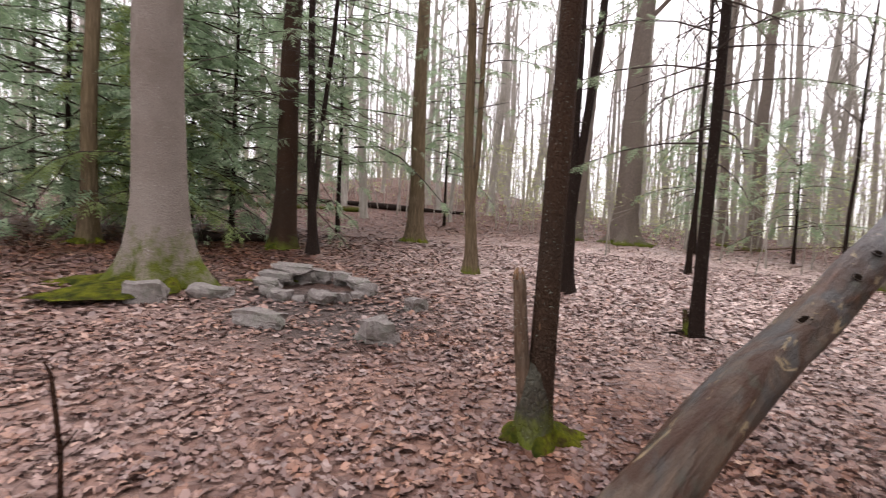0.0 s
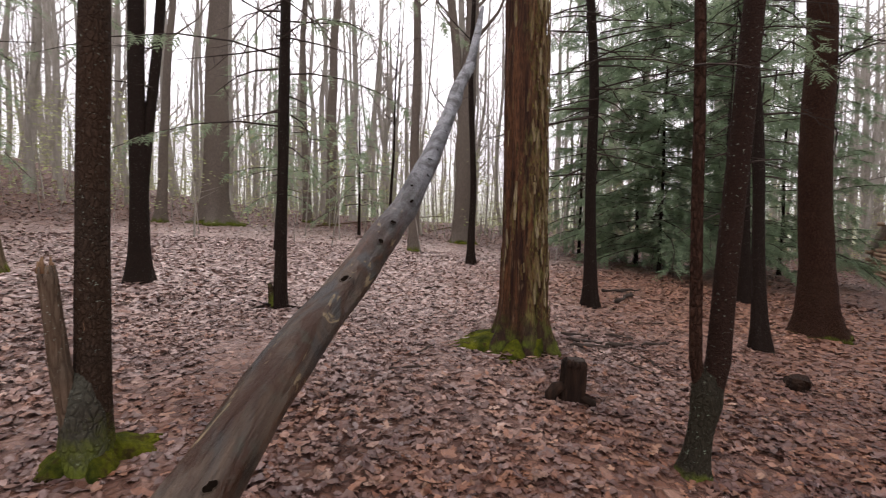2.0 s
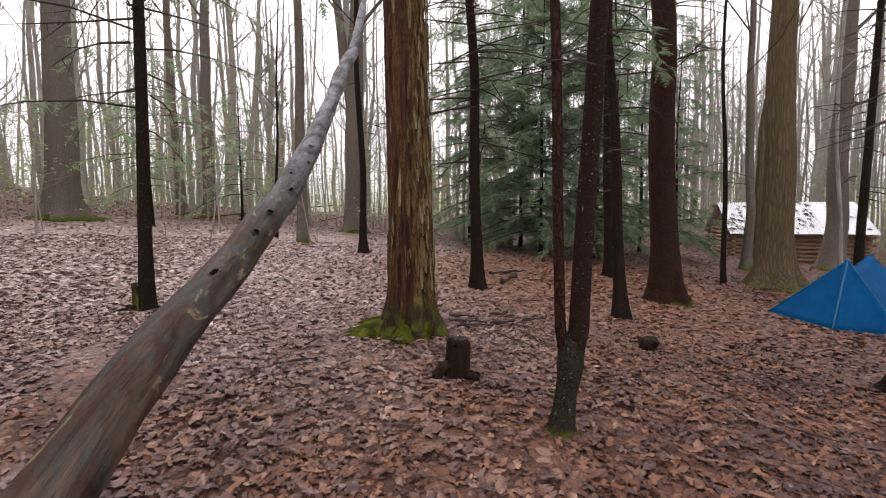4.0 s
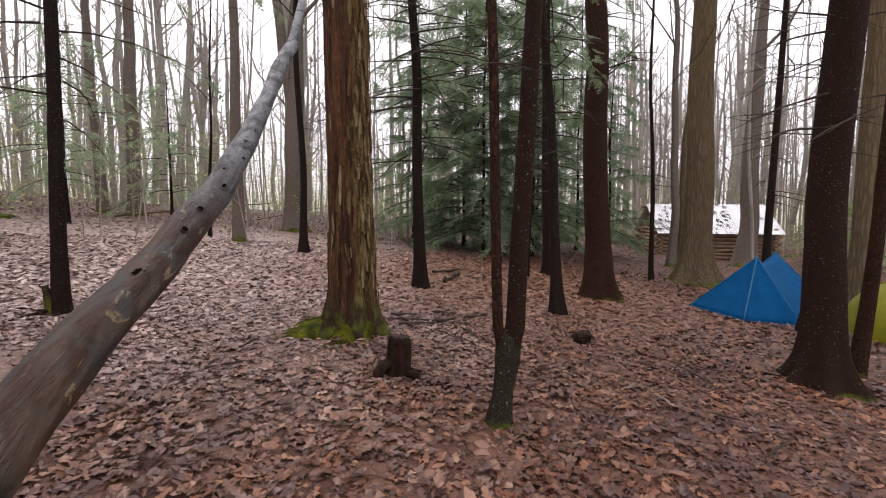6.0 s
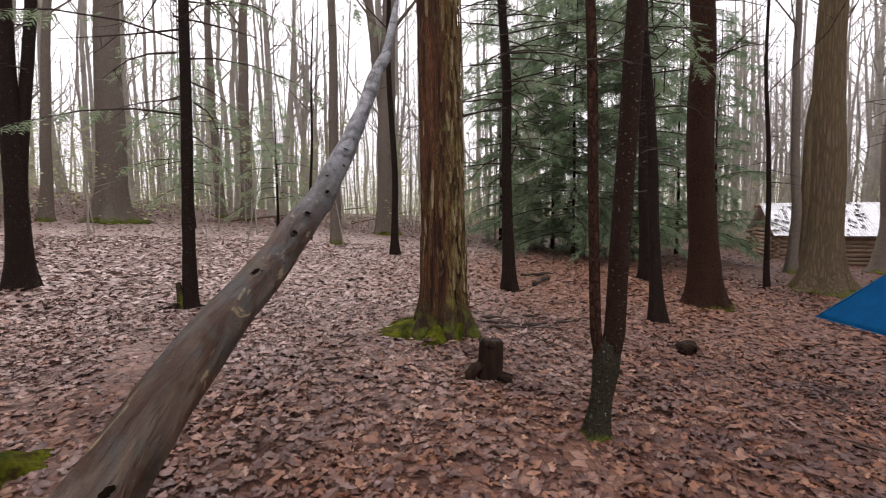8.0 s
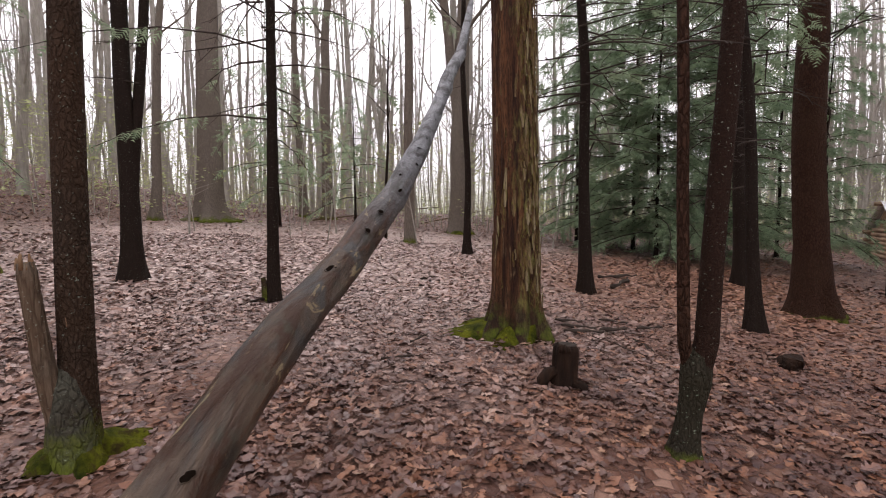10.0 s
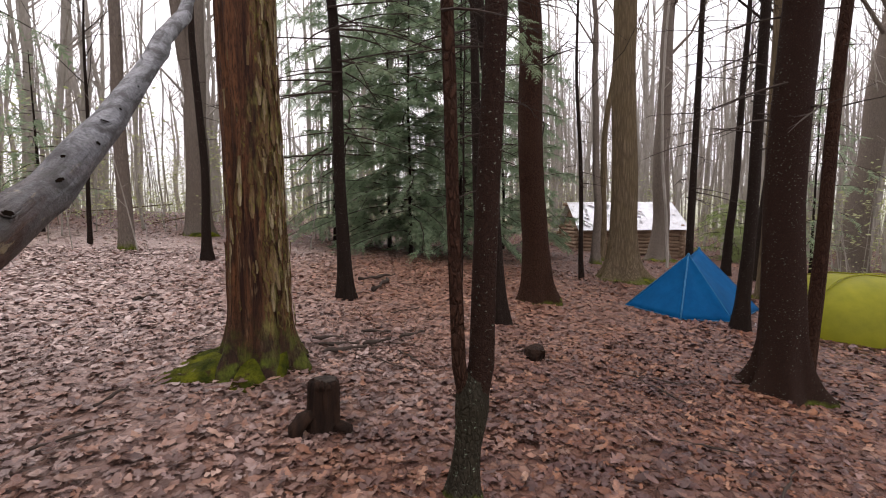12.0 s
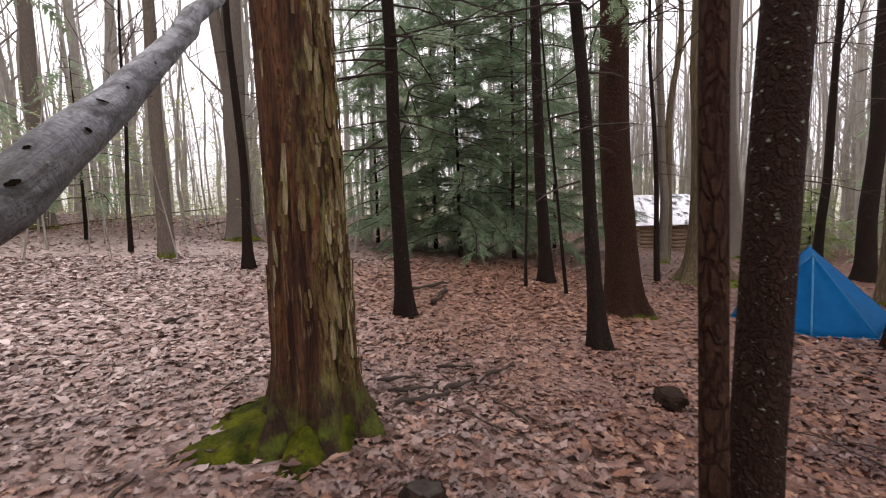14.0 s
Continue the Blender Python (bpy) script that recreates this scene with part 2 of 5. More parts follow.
def leaf_material():
    """Fallen leaves, each its own tan, russet or dark tone, lying in drifts of like colour, wet and a little glossy."""
    n = Net("fallen_leaf")
    v = n.coords()
    island = n.nodes.new("ShaderNodeNewGeometry").outputs["Random Per Island"]
    own = n.nodes.new("ShaderNodeObjectInfo").outputs["Random"]
    key = n.maths("FRACT", n.maths("ADD", island, own))
    fresh = n.ramp(key, (0.0, (0.07, 0.023, 0.013)), (0.3, (0.145, 0.051, 0.025)), (0.6, (0.225, 0.09, 0.044)), (0.85, (0.295, 0.133, 0.072)), (1.0, (0.38, 0.215, 0.135)))
    old = n.ramp(n.maths("FRACT", n.maths("MULTIPLY", key, 3.3)), (0.0, (0.038, 0.017, 0.015)), (0.45, (0.08, 0.036, 0.031)), (0.8, (0.135, 0.068, 0.057)), (1.0, (0.25, 0.155, 0.135)))
    drift = n.maths("ADD", n.noise(v, 1.7, 3, 0.6), n.maths("MULTIPLY", n.maths("SUBTRACT", n.maths("FRACT", n.maths("MULTIPLY", key, 17.3)), 0.5), 0.3))
    c = n.mix(n.ramp(drift, (0.40, 0.0), (0.62, 1.0)), fresh, old)
    blot = n.noise(v, 45, 5, 0.7)
    c = n.mix(n.ramp(blot, (0.45, 0.0), (0.72, 0.5)), c, (0.05, 0.022, 0.016))
    # Mid-clearing leaves: bleached, with sky light and sheen painted into their colour.
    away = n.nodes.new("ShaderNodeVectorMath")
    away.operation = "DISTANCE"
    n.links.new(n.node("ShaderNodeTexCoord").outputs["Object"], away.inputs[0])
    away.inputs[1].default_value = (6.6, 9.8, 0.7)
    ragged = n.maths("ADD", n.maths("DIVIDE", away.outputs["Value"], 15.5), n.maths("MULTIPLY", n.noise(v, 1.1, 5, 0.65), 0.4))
    # Paler leaves by the beech stand in for stronger light on that side.
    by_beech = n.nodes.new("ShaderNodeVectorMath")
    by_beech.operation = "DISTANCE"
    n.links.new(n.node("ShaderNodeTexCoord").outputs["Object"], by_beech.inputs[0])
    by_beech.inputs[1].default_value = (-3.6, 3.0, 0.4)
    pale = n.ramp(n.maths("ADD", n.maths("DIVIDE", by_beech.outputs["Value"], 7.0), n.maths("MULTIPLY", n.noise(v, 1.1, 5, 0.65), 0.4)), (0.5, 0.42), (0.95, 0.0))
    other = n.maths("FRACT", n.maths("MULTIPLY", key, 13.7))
    bleached_skylit = n.maths("MULTIPLY", n.maths("MAXIMUM", pale, n.ramp(ragged, (0.5, 1.0), (0.85, 0.0))), n.ramp(other, (0.1, 0.25), (0.5, 1.0)))
    c = n.mix(bleached_skylit, c, n.mix(n.maths("FRACT", n.maths("MULTIPLY", key, 5.9)), (0.38, 0.25, 0.205), (0.72, 0.565, 0.505)))
    under_pines = n.nodes.new("ShaderNodeVectorMath")
    under_pines.operation = "DISTANCE"
    n.links.new(n.node("ShaderNodeTexCoord").outputs["Object"], under_pines.inputs[0])
    under_pines.inputs[1].default_value = (9.6, 2.6, 0.05)
    rust = n.ramp(n.maths("ADD", n.maths("DIVIDE", under_pines.outputs["Value"], 8.0), n.maths("MULTIPLY", n.noise(v, 1.3, 5, 0.65), 0.4)), (0.5, 0.75), (0.9, 0.0))
    c = n.mix(rust, c, n.mix(n.maths("FRACT", n.maths("MULTIPLY", key, 9.1)), (0.15, 0.055, 0.03), (0.42, 0.21, 0.125)))
    dull = n.maths("FRACT", n.maths("MULTIPLY", key, 29.1))
    c = n.mix(n.ramp(dull, (0.7, 0.0), (0.85, 0.6)), c, (0.10, 0.056, 0.046))
    rough = n.ramp(n.maths("FRACT", n.maths("MULTIPLY", key, 7.3)), (0.0, 0.3), (1.0, 0.62))
    return n.done(c, rough, n.noise(v, 70, 3), 0.4, 0.004, specular=0.42)


def needle_material(name, a, b):
    """Thin green leaves or needles that let some light through."""
    n = Net(name)
    island = n.nodes.new("ShaderNodeNewGeometry").outputs["Random Per Island"]
    c = n.mix(island, a, b)
    n.done(c, 0.6, specular=0.25)
    thin = n.node("ShaderNodeBsdfTranslucent", Color=c)
    both = n.nodes.new("ShaderNodeMixShader")
    both.inputs[0].default_value = 0.6
    n.links.new(n.bsdf.outputs[0], both.inputs[1])
    n.links.new(thin.outputs[0], both.inputs[2])
    n.links.new(both.outputs[0], n.nodes["Material Output"].inputs["Surface"])
    return n.mat


def rock_material():
    n = Net("fieldstone")
    v = n.coords()
    f = n.noise(v, 22, 7, 0.7)
    g = n.noise(v, 4.5, 4, 0.6)
    c = n.mix(f, (0.06, 0.05, 0.045), (0.40, 0.36, 0.33))
    c = n.mix(n.ramp(g, (0.50, 0.0), (0.66, 0.6)), c, (0.12, 0.125, 0.095))
    c = n.mix(n.ramp(n.noise(v, 12, 3), (0.6, 0.0), (0.7, 0.6)), c, (0.36, 0.34, 0.30))
    return n.done(c, 0.85, n.maths("ADD", f, g), 0.9, 0.03, specular=0.15)


def deadwood_material():
    """A barkless trunk: silvered further up, wet and brown lower down, with long drying cracks and rot stains."""
    n = Net("weathered_deadwood")
    plain = n.coords()

    def laid(scale):
        """Coordinates turned to run with the sloping trunk."""
        turned, sized = n.nodes.new("ShaderNodeMapping"), n.nodes.new("ShaderNodeMapping")
        turned.inputs["Rotation"].default_value = (0, radians(22), 0)
        sized.inputs["Scale"].default_value = scale
        n.links.new(plain, turned.inputs["Vector"])
        n.links.new(turned.outputs[0], sized.inputs["Vector"])
        return sized.outputs[0]

    grain = n.noise(laid((0.05, 1, 1)), 60, 6, 0.65, 0.3)
    streak = n.noise(laid((0.16, 1, 1)), 11, 5, 0.6, 0.8)
    stain = n.noise(laid((0.3, 1, 1)), 6.5, 6, 0.65, 0.8)
    crackle = n.noise(laid((1.5, 1, 1)), 34, 5, 0.7, 1.2)
    x = n.nodes.new("ShaderNodeSeparateXYZ")
    n.links.new(plain, x.inputs[0])
    along = n.ramp(n.maths("ADD", n.maths("MULTIPLY", x.outputs[0], 0.125), n.maths("MULTIPLY", stain, 0.5)), (0.40, 0.0), (0.60, 1.0))
    rot = n.noise(laid((0.22, 1, 1)), 4.2, 5, 0.65, 1.2)
    brown = n.mix(n.ramp(stain, (0.40, 0.0), (0.60, 1.0)), (0.022, 0.014, 0.010), (0.105, 0.074, 0.052))
    brown = n.mix(n.ramp(n.noise(laid((0.35, 1, 1)), 3.6, 4, 0.6, 1.5), (0.50, 0.0), (0.60, 0.8)), brown, (0.045, 0.045, 0.043))
    brown = n.mix(n.ramp(rot, (0.50, 0.0), (0.58, 0.85)), brown, (0.042, 0.017, 0.008))
    brown = n.mix(n.ramp(streak, (0.56, 0.0), (0.64, 0.7)), brown, (0.085, 0.036, 0.016))
    brown = n.mix(n.ramp(n.noise(laid((0.3, 1, 1)), 13, 4, 0.7, 0.8), (0.62, 0.0), (0.65, 0.85)), brown, (0.23, 0.175, 0.10))
    silver = n.mix(n.ramp(crackle, (0.34, 0.0), (0.66, 1.0)), (0.045, 0.046, 0.05), (0.31, 0.315, 0.335))
    silver = n.mix(n.ramp(stain, (0.46, 0.0), (0.60, 0.85)), silver, (0.042, 0.037, 0.035))
    c = n.mix(along, brown, silver)
    c = n.mix(n.ramp(grain, (0.28, 0.45), (0.36, 0.0)), c, (0.014, 0.009, 0.007))
    c = n.mix(n.ramp(n.noise(plain, 5.5, 5, 0.7), (0.56, 0.0), (0.68, 0.5)), c, (0.06, 0.068, 0.05))
    height = n.maths("ADD", n.maths("ADD", n.maths("MULTIPLY", n.ramp(grain, (0.3, 0.0), (0.45, 1.0)), 0.3), n.maths("MULTIPLY", crackle, 0.5)), n.maths("ADD", streak, n.maths("MULTIPLY", stain, 2.5)))
    return n.done(c, n.ramp(stain, (0.3, 0.42), (0.7, 0.75)), height, 0.8, 0.016, specular=0.25)


def plain_noise(name, a, b, scale, rough, bump=0.3, depth=0.01, stretch=(1, 1, 1), metal=0.0, specular=0.15):
    n = Net(name)
    f = n.noise(n.coords(stretch), scale, 6, 0.65)
    c = n.mix(n.ramp(f, (0.3, 0.0), (0.7, 1.0)), a, b)
    c = n.mix(n.ramp(n.noise(n.coords(), scale * 0.17, 4), (0.4, 0.0), (0.7, 0.35)), c, tuple(k * 0.6 for k in a))
    return n.done(c, rough, f, bump, depth, metal, specular)


TWIG = twig_material()
MOSS = moss_material()
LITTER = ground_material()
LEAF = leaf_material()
NEEDLE = needle_material("hemlock_needles", (0.17, 0.245, 0.14), (0.36, 0.44, 0.28))
NEEDLE_DEEP = needle_material("shaded_hemlock_needles", (0.165, 0.24, 0.145), (0.36, 0.46, 0.29))
# Mist and brighter light painted into these needles as a paler green.
NEEDLE_MIST = needle_material("misted_hemlock_needles", (0.22, 0.32, 0.19), (0.42, 0.53, 0.34))
NEEDLE_PALE = needle_material("young_hemlock_needles", (0.2, 0.27, 0.1), (0.36, 0.43, 0.18))
# Undergrowth green is lightened; the haze between trunks is in this colour.
BRUSH = needle_material("hazed_undergrowth_leaves", (0.30, 0.34, 0.14), (0.52, 0.54, 0.3))
ROCK = rock_material()
DEADWOOD = deadwood_material()
# Near-black, painted for the shade inside knot holes.
KNOT_SHADE = plain_noise("knot_hole_shade", (0.004, 0.003, 0.002), (0.012, 0.008, 0.006), 30, 0.95, specular=0.0)
BROKEN_WOOD = plain_noise("raw_broken_wood", (0.12, 0.06, 0.03), (0.34, 0.21, 0.12), 20, 0.8, 0.5, 0.01, (1, 1, 0.1))
STUMP_WOOD = plain_noise("rotting_stump_wood", (0.006, 0.0035, 0.0025), (0.042, 0.021, 0.012), 18, 0.8, 0.8, 0.03, (1, 1, 0.2))
BLUE = plain_noise("blue_nylon", (0.0, 0.065, 0.19), (0.0, 0.095, 0.25), 5, 0.7, 0.25, 0.03, specular=0.06)
BLUE_SEAM = plain_noise("blue_seam_tape", (0.03, 0.16, 0.30), (0.05, 0.2, 0.36), 30, 0.6)
YELLOW = plain_noise("yellow_green_nylon", (0.17, 0.17, 0.005), (0.25, 0.24, 0.01), 4, 0.55, 0.25, 0.03, specular=0.2)
TENT_FLOOR = plain_noise("dark_groundsheet", (0.10, 0.05, 0.02), (0.16, 0.09, 0.03), 12, 0.6)
CABIN_LOG = plain_noise("weathered_cabin_log", (0.14, 0.085, 0.055), (0.40, 0.29, 0.20), 14, 0.85, 0.5, 0.01, (0.12, 1, 1))
CHINK = plain_noise("dark_chinking", (0.035, 0.024, 0.018), (0.08, 0.055, 0.04), 20, 0.9)
TIN = plain_noise("galvanised_roofing", (0.50, 0.51, 0.53), (0.72, 0.73, 0.75), 6, 0.38, 0.15, 0.01, metal=0.35, specular=0.5)
CORD = plain_noise("pale_cord", (0.35, 0.36, 0.34), (0.5, 0.5, 0.46), 40, 0.8)

# ---- mesh helpers ----


class Geo:
    """Vertices and faces that become one mesh."""

    def __init__(self):
        self.v, self.f = [], []

    def tube(self, pts, radii, n=8, closed=True, shape=None):
        base = len(self.v)
        pts = [Vector(p) for p in pts]
        up = Vector((0, 0, 1)) if abs((pts[-1] - pts[0]).normalized().z) < 0.9 else Vector((1, 0, 0))
        for i, (p, r) in enumerate(zip(pts, radii)):
            d = (pts[min(i + 1, len(pts) - 1)] - pts[max(i - 1, 0)]).normalized()
            a = up.cross(d).normalized()
            b = d.cross(a)
            for j in range(n):
                t = 2 * math.pi * j / n
                k = r * (shape(i, t, p) if shape else 1.0)
                self.v.append(p + a * (k * math.cos(t)) + b * (k * math.sin(t)))
        for i in range(len(pts) - 1):
            for j in range(n):
                q = (j + 1) % n
                self.f.append((base + i * n + j, base + i * n + q, base + (i + 1) * n + q, base + (i + 1) * n + j))
        if closed:
            self.f.append(tuple(base + j for j in reversed(range(n))))
            self.f.append(tuple(base + (len(pts) - 1) * n + j for j in range(n)))

    def quad(self, a, b, c, d):
        i = len(self.v)
        self.v += [a, b, c, d]
        self.f.append((i, i + 1, i + 2, i + 3))

    def tri(self, a, b, c):
        i = len(self.v)
        self.v += [a, b, c]
        self.f.append((i, i + 1, i + 2))

    def mesh(self, name, material, smooth=True):
        m = bpy.data.meshes.new(name)
        m.from_pydata([tuple(p) for p in self.v], [], self.f)
        m.materials.append(material)
        if smooth:
            m.polygons.foreach_set("use_smooth", [True] * len(m.polygons))
        m.update()
        return m


def part(name, geo, material, parent, label="", smooth=True):
    """One mesh object under a thing or a part; its vertices lie in the parent's space."""
    ob = new(name, geo if isinstance(geo, bpy.types.Mesh) else geo.mesh(name, material, smooth))
    ob.parent = parent
    return tagged(ob, label)


def thing(name, label, category, x, y, z=None, group="", turn=0.0):
    ob = new(name)
    ob.matrix_basis = pose(x, y, ground_z(x, y) if z is None else z, 0, 0, turn)
    return tagged(ob, label, category, group)


def wobble(p, scale, amount):
    return amount * noise.noise(Vector(p) * scale)


# ---- ground and backdrop ----


def build_ground():
    """One sheet: fine underfoot, coarser to the horizon."""
    n = 260
    axis = [math.sinh(4.2 * (2 * i / n - 1)) / math.sinh(4.2) * 320 for i in range(n + 1)]
    geo = Geo()
    for ay in axis:
        for ax in axis:
            x, y = ax + 3.5, ay + 2.5
            near = math.exp(-((x - 3) ** 2 + (y - 2) ** 2) / 500)
            z = ground_z(x, y) + near * (0.035 * noise.noise((x * 0.8, y * 0.8, 3)) + 0.02 * noise.noise((x * 3, y * 3, 7)))
            geo.v.append((x, y, z))
    w = n + 1
    geo.f = [(j * w + i, j * w + i + 1, (j + 1) * w + i + 1, (j + 1) * w + i) for j in range(n) for i in range(n)]
    return tagged(new("ground", geo.mesh("ground", LITTER)), "forest floor matted with wet brown fallen leaves", "ground", kind="structure")


ground = build_ground()


def build_backdrop():
    """A glowing ring beyond the last trees, with haze and white sky painted on."""
    n = Net("glowing_backdrop")
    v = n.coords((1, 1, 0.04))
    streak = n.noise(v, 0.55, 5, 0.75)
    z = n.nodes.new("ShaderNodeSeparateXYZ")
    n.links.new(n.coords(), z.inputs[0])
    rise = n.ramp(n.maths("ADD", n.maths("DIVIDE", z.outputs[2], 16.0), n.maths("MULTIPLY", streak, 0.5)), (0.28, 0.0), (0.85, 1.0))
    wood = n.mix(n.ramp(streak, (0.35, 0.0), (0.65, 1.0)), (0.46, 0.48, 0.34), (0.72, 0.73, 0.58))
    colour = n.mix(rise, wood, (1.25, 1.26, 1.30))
    # The ring glows by itself: black base, all its colour is emission.
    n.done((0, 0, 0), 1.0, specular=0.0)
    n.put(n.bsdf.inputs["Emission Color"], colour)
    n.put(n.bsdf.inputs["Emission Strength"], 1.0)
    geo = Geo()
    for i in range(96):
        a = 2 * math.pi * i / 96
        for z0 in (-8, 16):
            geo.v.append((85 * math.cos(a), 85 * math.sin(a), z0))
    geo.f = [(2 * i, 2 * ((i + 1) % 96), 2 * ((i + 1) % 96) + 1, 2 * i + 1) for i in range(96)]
    tagged(new("backdrop", geo.mesh("backdrop", n.mat)), "glowing backdrop ring painted as hazy far woodland fading to white sky", "backdrop", kind="structure")


build_backdrop()

# ---- trees ----


def stem_points(height, lean, bend, seed, start=0.0, steps=26):
    """Points up a stem, closer together near the foot."""
    pts = []
    for i in range(steps + 1):
        z = start + (height - start) * (i / steps) ** 1.9
        pts.append(Vector((lean[0] * z + bend * noise.noise((seed, z * 0.33, 1)) * min(1, z / 2), lean[1] * z + bend * noise.noise((seed, 5, z * 0.33)) * min(1, z / 2), z)))
    return pts


def stem_radii(pts, r, height):
    return [r * max(0.12, 1.0 - 0.8 * (max(0.0, p.z) / height) ** 1.1) * (1.05 if p.z < 1 else 1.0) for p in pts]


def foot_shape(r, flare, lobes, seed, rough, reach=0.28, ridges=0.0):
    """Root flare and unevenness round a stem."""

    def shape(i, t, p):
        z = max(0.0, p.z)
        lobe = 0.5 + 0.5 * math.cos(lobes * t + seed) + 0.45 * noise.noise((math.cos(t) * 1.7, math.sin(t) * 1.7, seed))
        k = 1.0 + flare * (0.35 + 0.85 * lobe) * math.exp(-z / reach)
        if ridges:
            c, s = math.cos(t), math.sin(t)
            broad = noise.noise((c * 4.2 + 0.12 * math.sin(z * 2.1), s * 4.2, z * 0.55 + seed))
            narrow = noise.noise((c * 9.5, s * 9.5, z * 1.6 + seed))
            k += ridges * (math.tanh(broad * 5) * 0.6 + math.tanh(narrow * 4) * 0.4)
        return k * (1 + rough * noise.noise((math.cos(t) * 2.2, math.sin(t) * 2.2, z * 2.5 + seed)) + rough * 0.5 * noise.noise((math.cos(t) * 6, math.sin(t) * 6, z * 6 + seed)))

    return shape


def at_height(pts, z):
    for a, b in zip(pts, pts[1:]):
        if b.z >= z:
            return a.lerp(b, (z - a.z) / max(1e-6, b.z - a.z))
    return pts[-1]


def dead_branches(parent, pts, r, low, high, count, length, rng, droop=0.15, fork=3):
    """Thin leafless side branches with finer twigs."""
    for _ in range(count):
        geo = Geo()
        z = low + (high - low) * rng.random() ** 0.8
        a = rng.uniform(0, 2 * math.pi)
        n = length * rng.uniform(0.35, 1.0)
        p = at_height(pts, z)
        out = Vector((math.cos(a), math.sin(a), 0))
        side = Vector((-out.y, out.x, 0))
        rise = rng.uniform(-0.25, 0.2)
        curve = [p + out * (n * s) + side * (0.12 * n * math.sin(s * 3 + a * 7)) + Vector((0, 0, n * (rise * s - droop * s * s))) for s in (0, 0.25, 0.5, 0.75, 1.0)]
        thick = 0.006 + 0.006 * n
        geo.tube(curve, [thick, thick * 0.8, thick * 0.6, thick * 0.42, thick * 0.2], 4, False)
        for _ in range(fork):
            s = rng.uniform(0.3, 0.95)
            k = min(3, int(s * 4))
            q = curve[k].lerp(curve[k + 1], s * 4 - k)
            w = (out * rng.uniform(0.3, 1) + side * rng.choice((-1, 1)) * rng.uniform(0.4, 1) + Vector((0, 0, rng.uniform(-0.5, 0.35)))).normalized() * n * rng.uniform(0.15, 0.4)
            geo.tube([q, q + w * 0.5 + Vector((0, 0, -0.01)), q + w], [thick * 0.4, thick * 0.3, thick * 0.12], 3, False)
        part("dead_branch", geo, TWIG, parent, smooth=False)


def bare_crown(geo, pts, r, height, rng, count=12, low=0.42, sides=5):
    """Bare limbs that rise from the upper stem and fork."""
    for i in range(count):
        z = height * (low + (0.95 - low) * (i + rng.random()) / count)
        a = rng.uniform(0, 2 * math.pi)
        n = height * 0.26 * (1.15 - z / height) * rng.uniform(0.6, 1.3) + 0.8
        p = at_height(pts, z)
        out = Vector((math.cos(a), math.sin(a), 0))
        t = max(0.012, r * 0.32 * (1.1 - z / height))
        limb = [p, p + out * n * 0.35 + Vector((0, 0, n * 0.35)), p + out * n * 0.6 + Vector((0, 0, n * 0.85)), p + out * n * 0.75 + Vector((0, 0, n * 1.4))]
        geo.tube(limb, [t, t * 0.7, t * 0.45, t * 0.15], sides, False)
        for _ in range(4):
            k = rng.randrange(1, 3)
            q = limb[k].lerp(limb[k + 1], rng.random())
            b = rng.uniform(0, 2 * math.pi)
            d = Vector((math.cos(b), math.sin(b), rng.uniform(0.2, 1.3))).normalized() * n * rng.uniform(0.3, 0.55)
            geo.tube([q, q + d * 0.5 + Vector((0, 0, 0.05)), q + d], [t * 0.35, t * 0.22, t * 0.06], 3, False)


def moss_mound(radius, height, hole, seed, lean=(0, 0)):
    """A ragged collar of moss round the foot of a trunk."""
    geo = Geo()
    n, rings = 48, 9
    for i in range(rings + 1):
        s = i / rings
        for j in range(n):
            a = 2 * math.pi * j / n
            edge = radius * (0.66 + 0.62 * noise.noise((math.cos(a) * 1.4, math.sin(a) * 1.4, seed)) + 0.12 * noise.noise((math.cos(a) * 5, math.sin(a) * 5, seed)))
            edge *= 1 + lean[0] * math.cos(a) + lean[1] * math.sin(a)
            d = hole + (max(edge, hole * 1.1) - hole) * s
            z = 0.025 + height * (1 - s) ** 1.2 - 0.04 * s ** 4 + 0.018 * noise.noise((d * math.cos(a) * 14, d * math.sin(a) * 14, seed))
            geo.v.append((d * math.cos(a), d * math.sin(a), z))
    for i in range(rings):
        for j in range(n):
            q = (j + 1) % n
            geo.f.append((i * n + j, i * n + q, (i + 1) * n + q, (i + 1) * n + j))
    return geo


PLANTED = {}


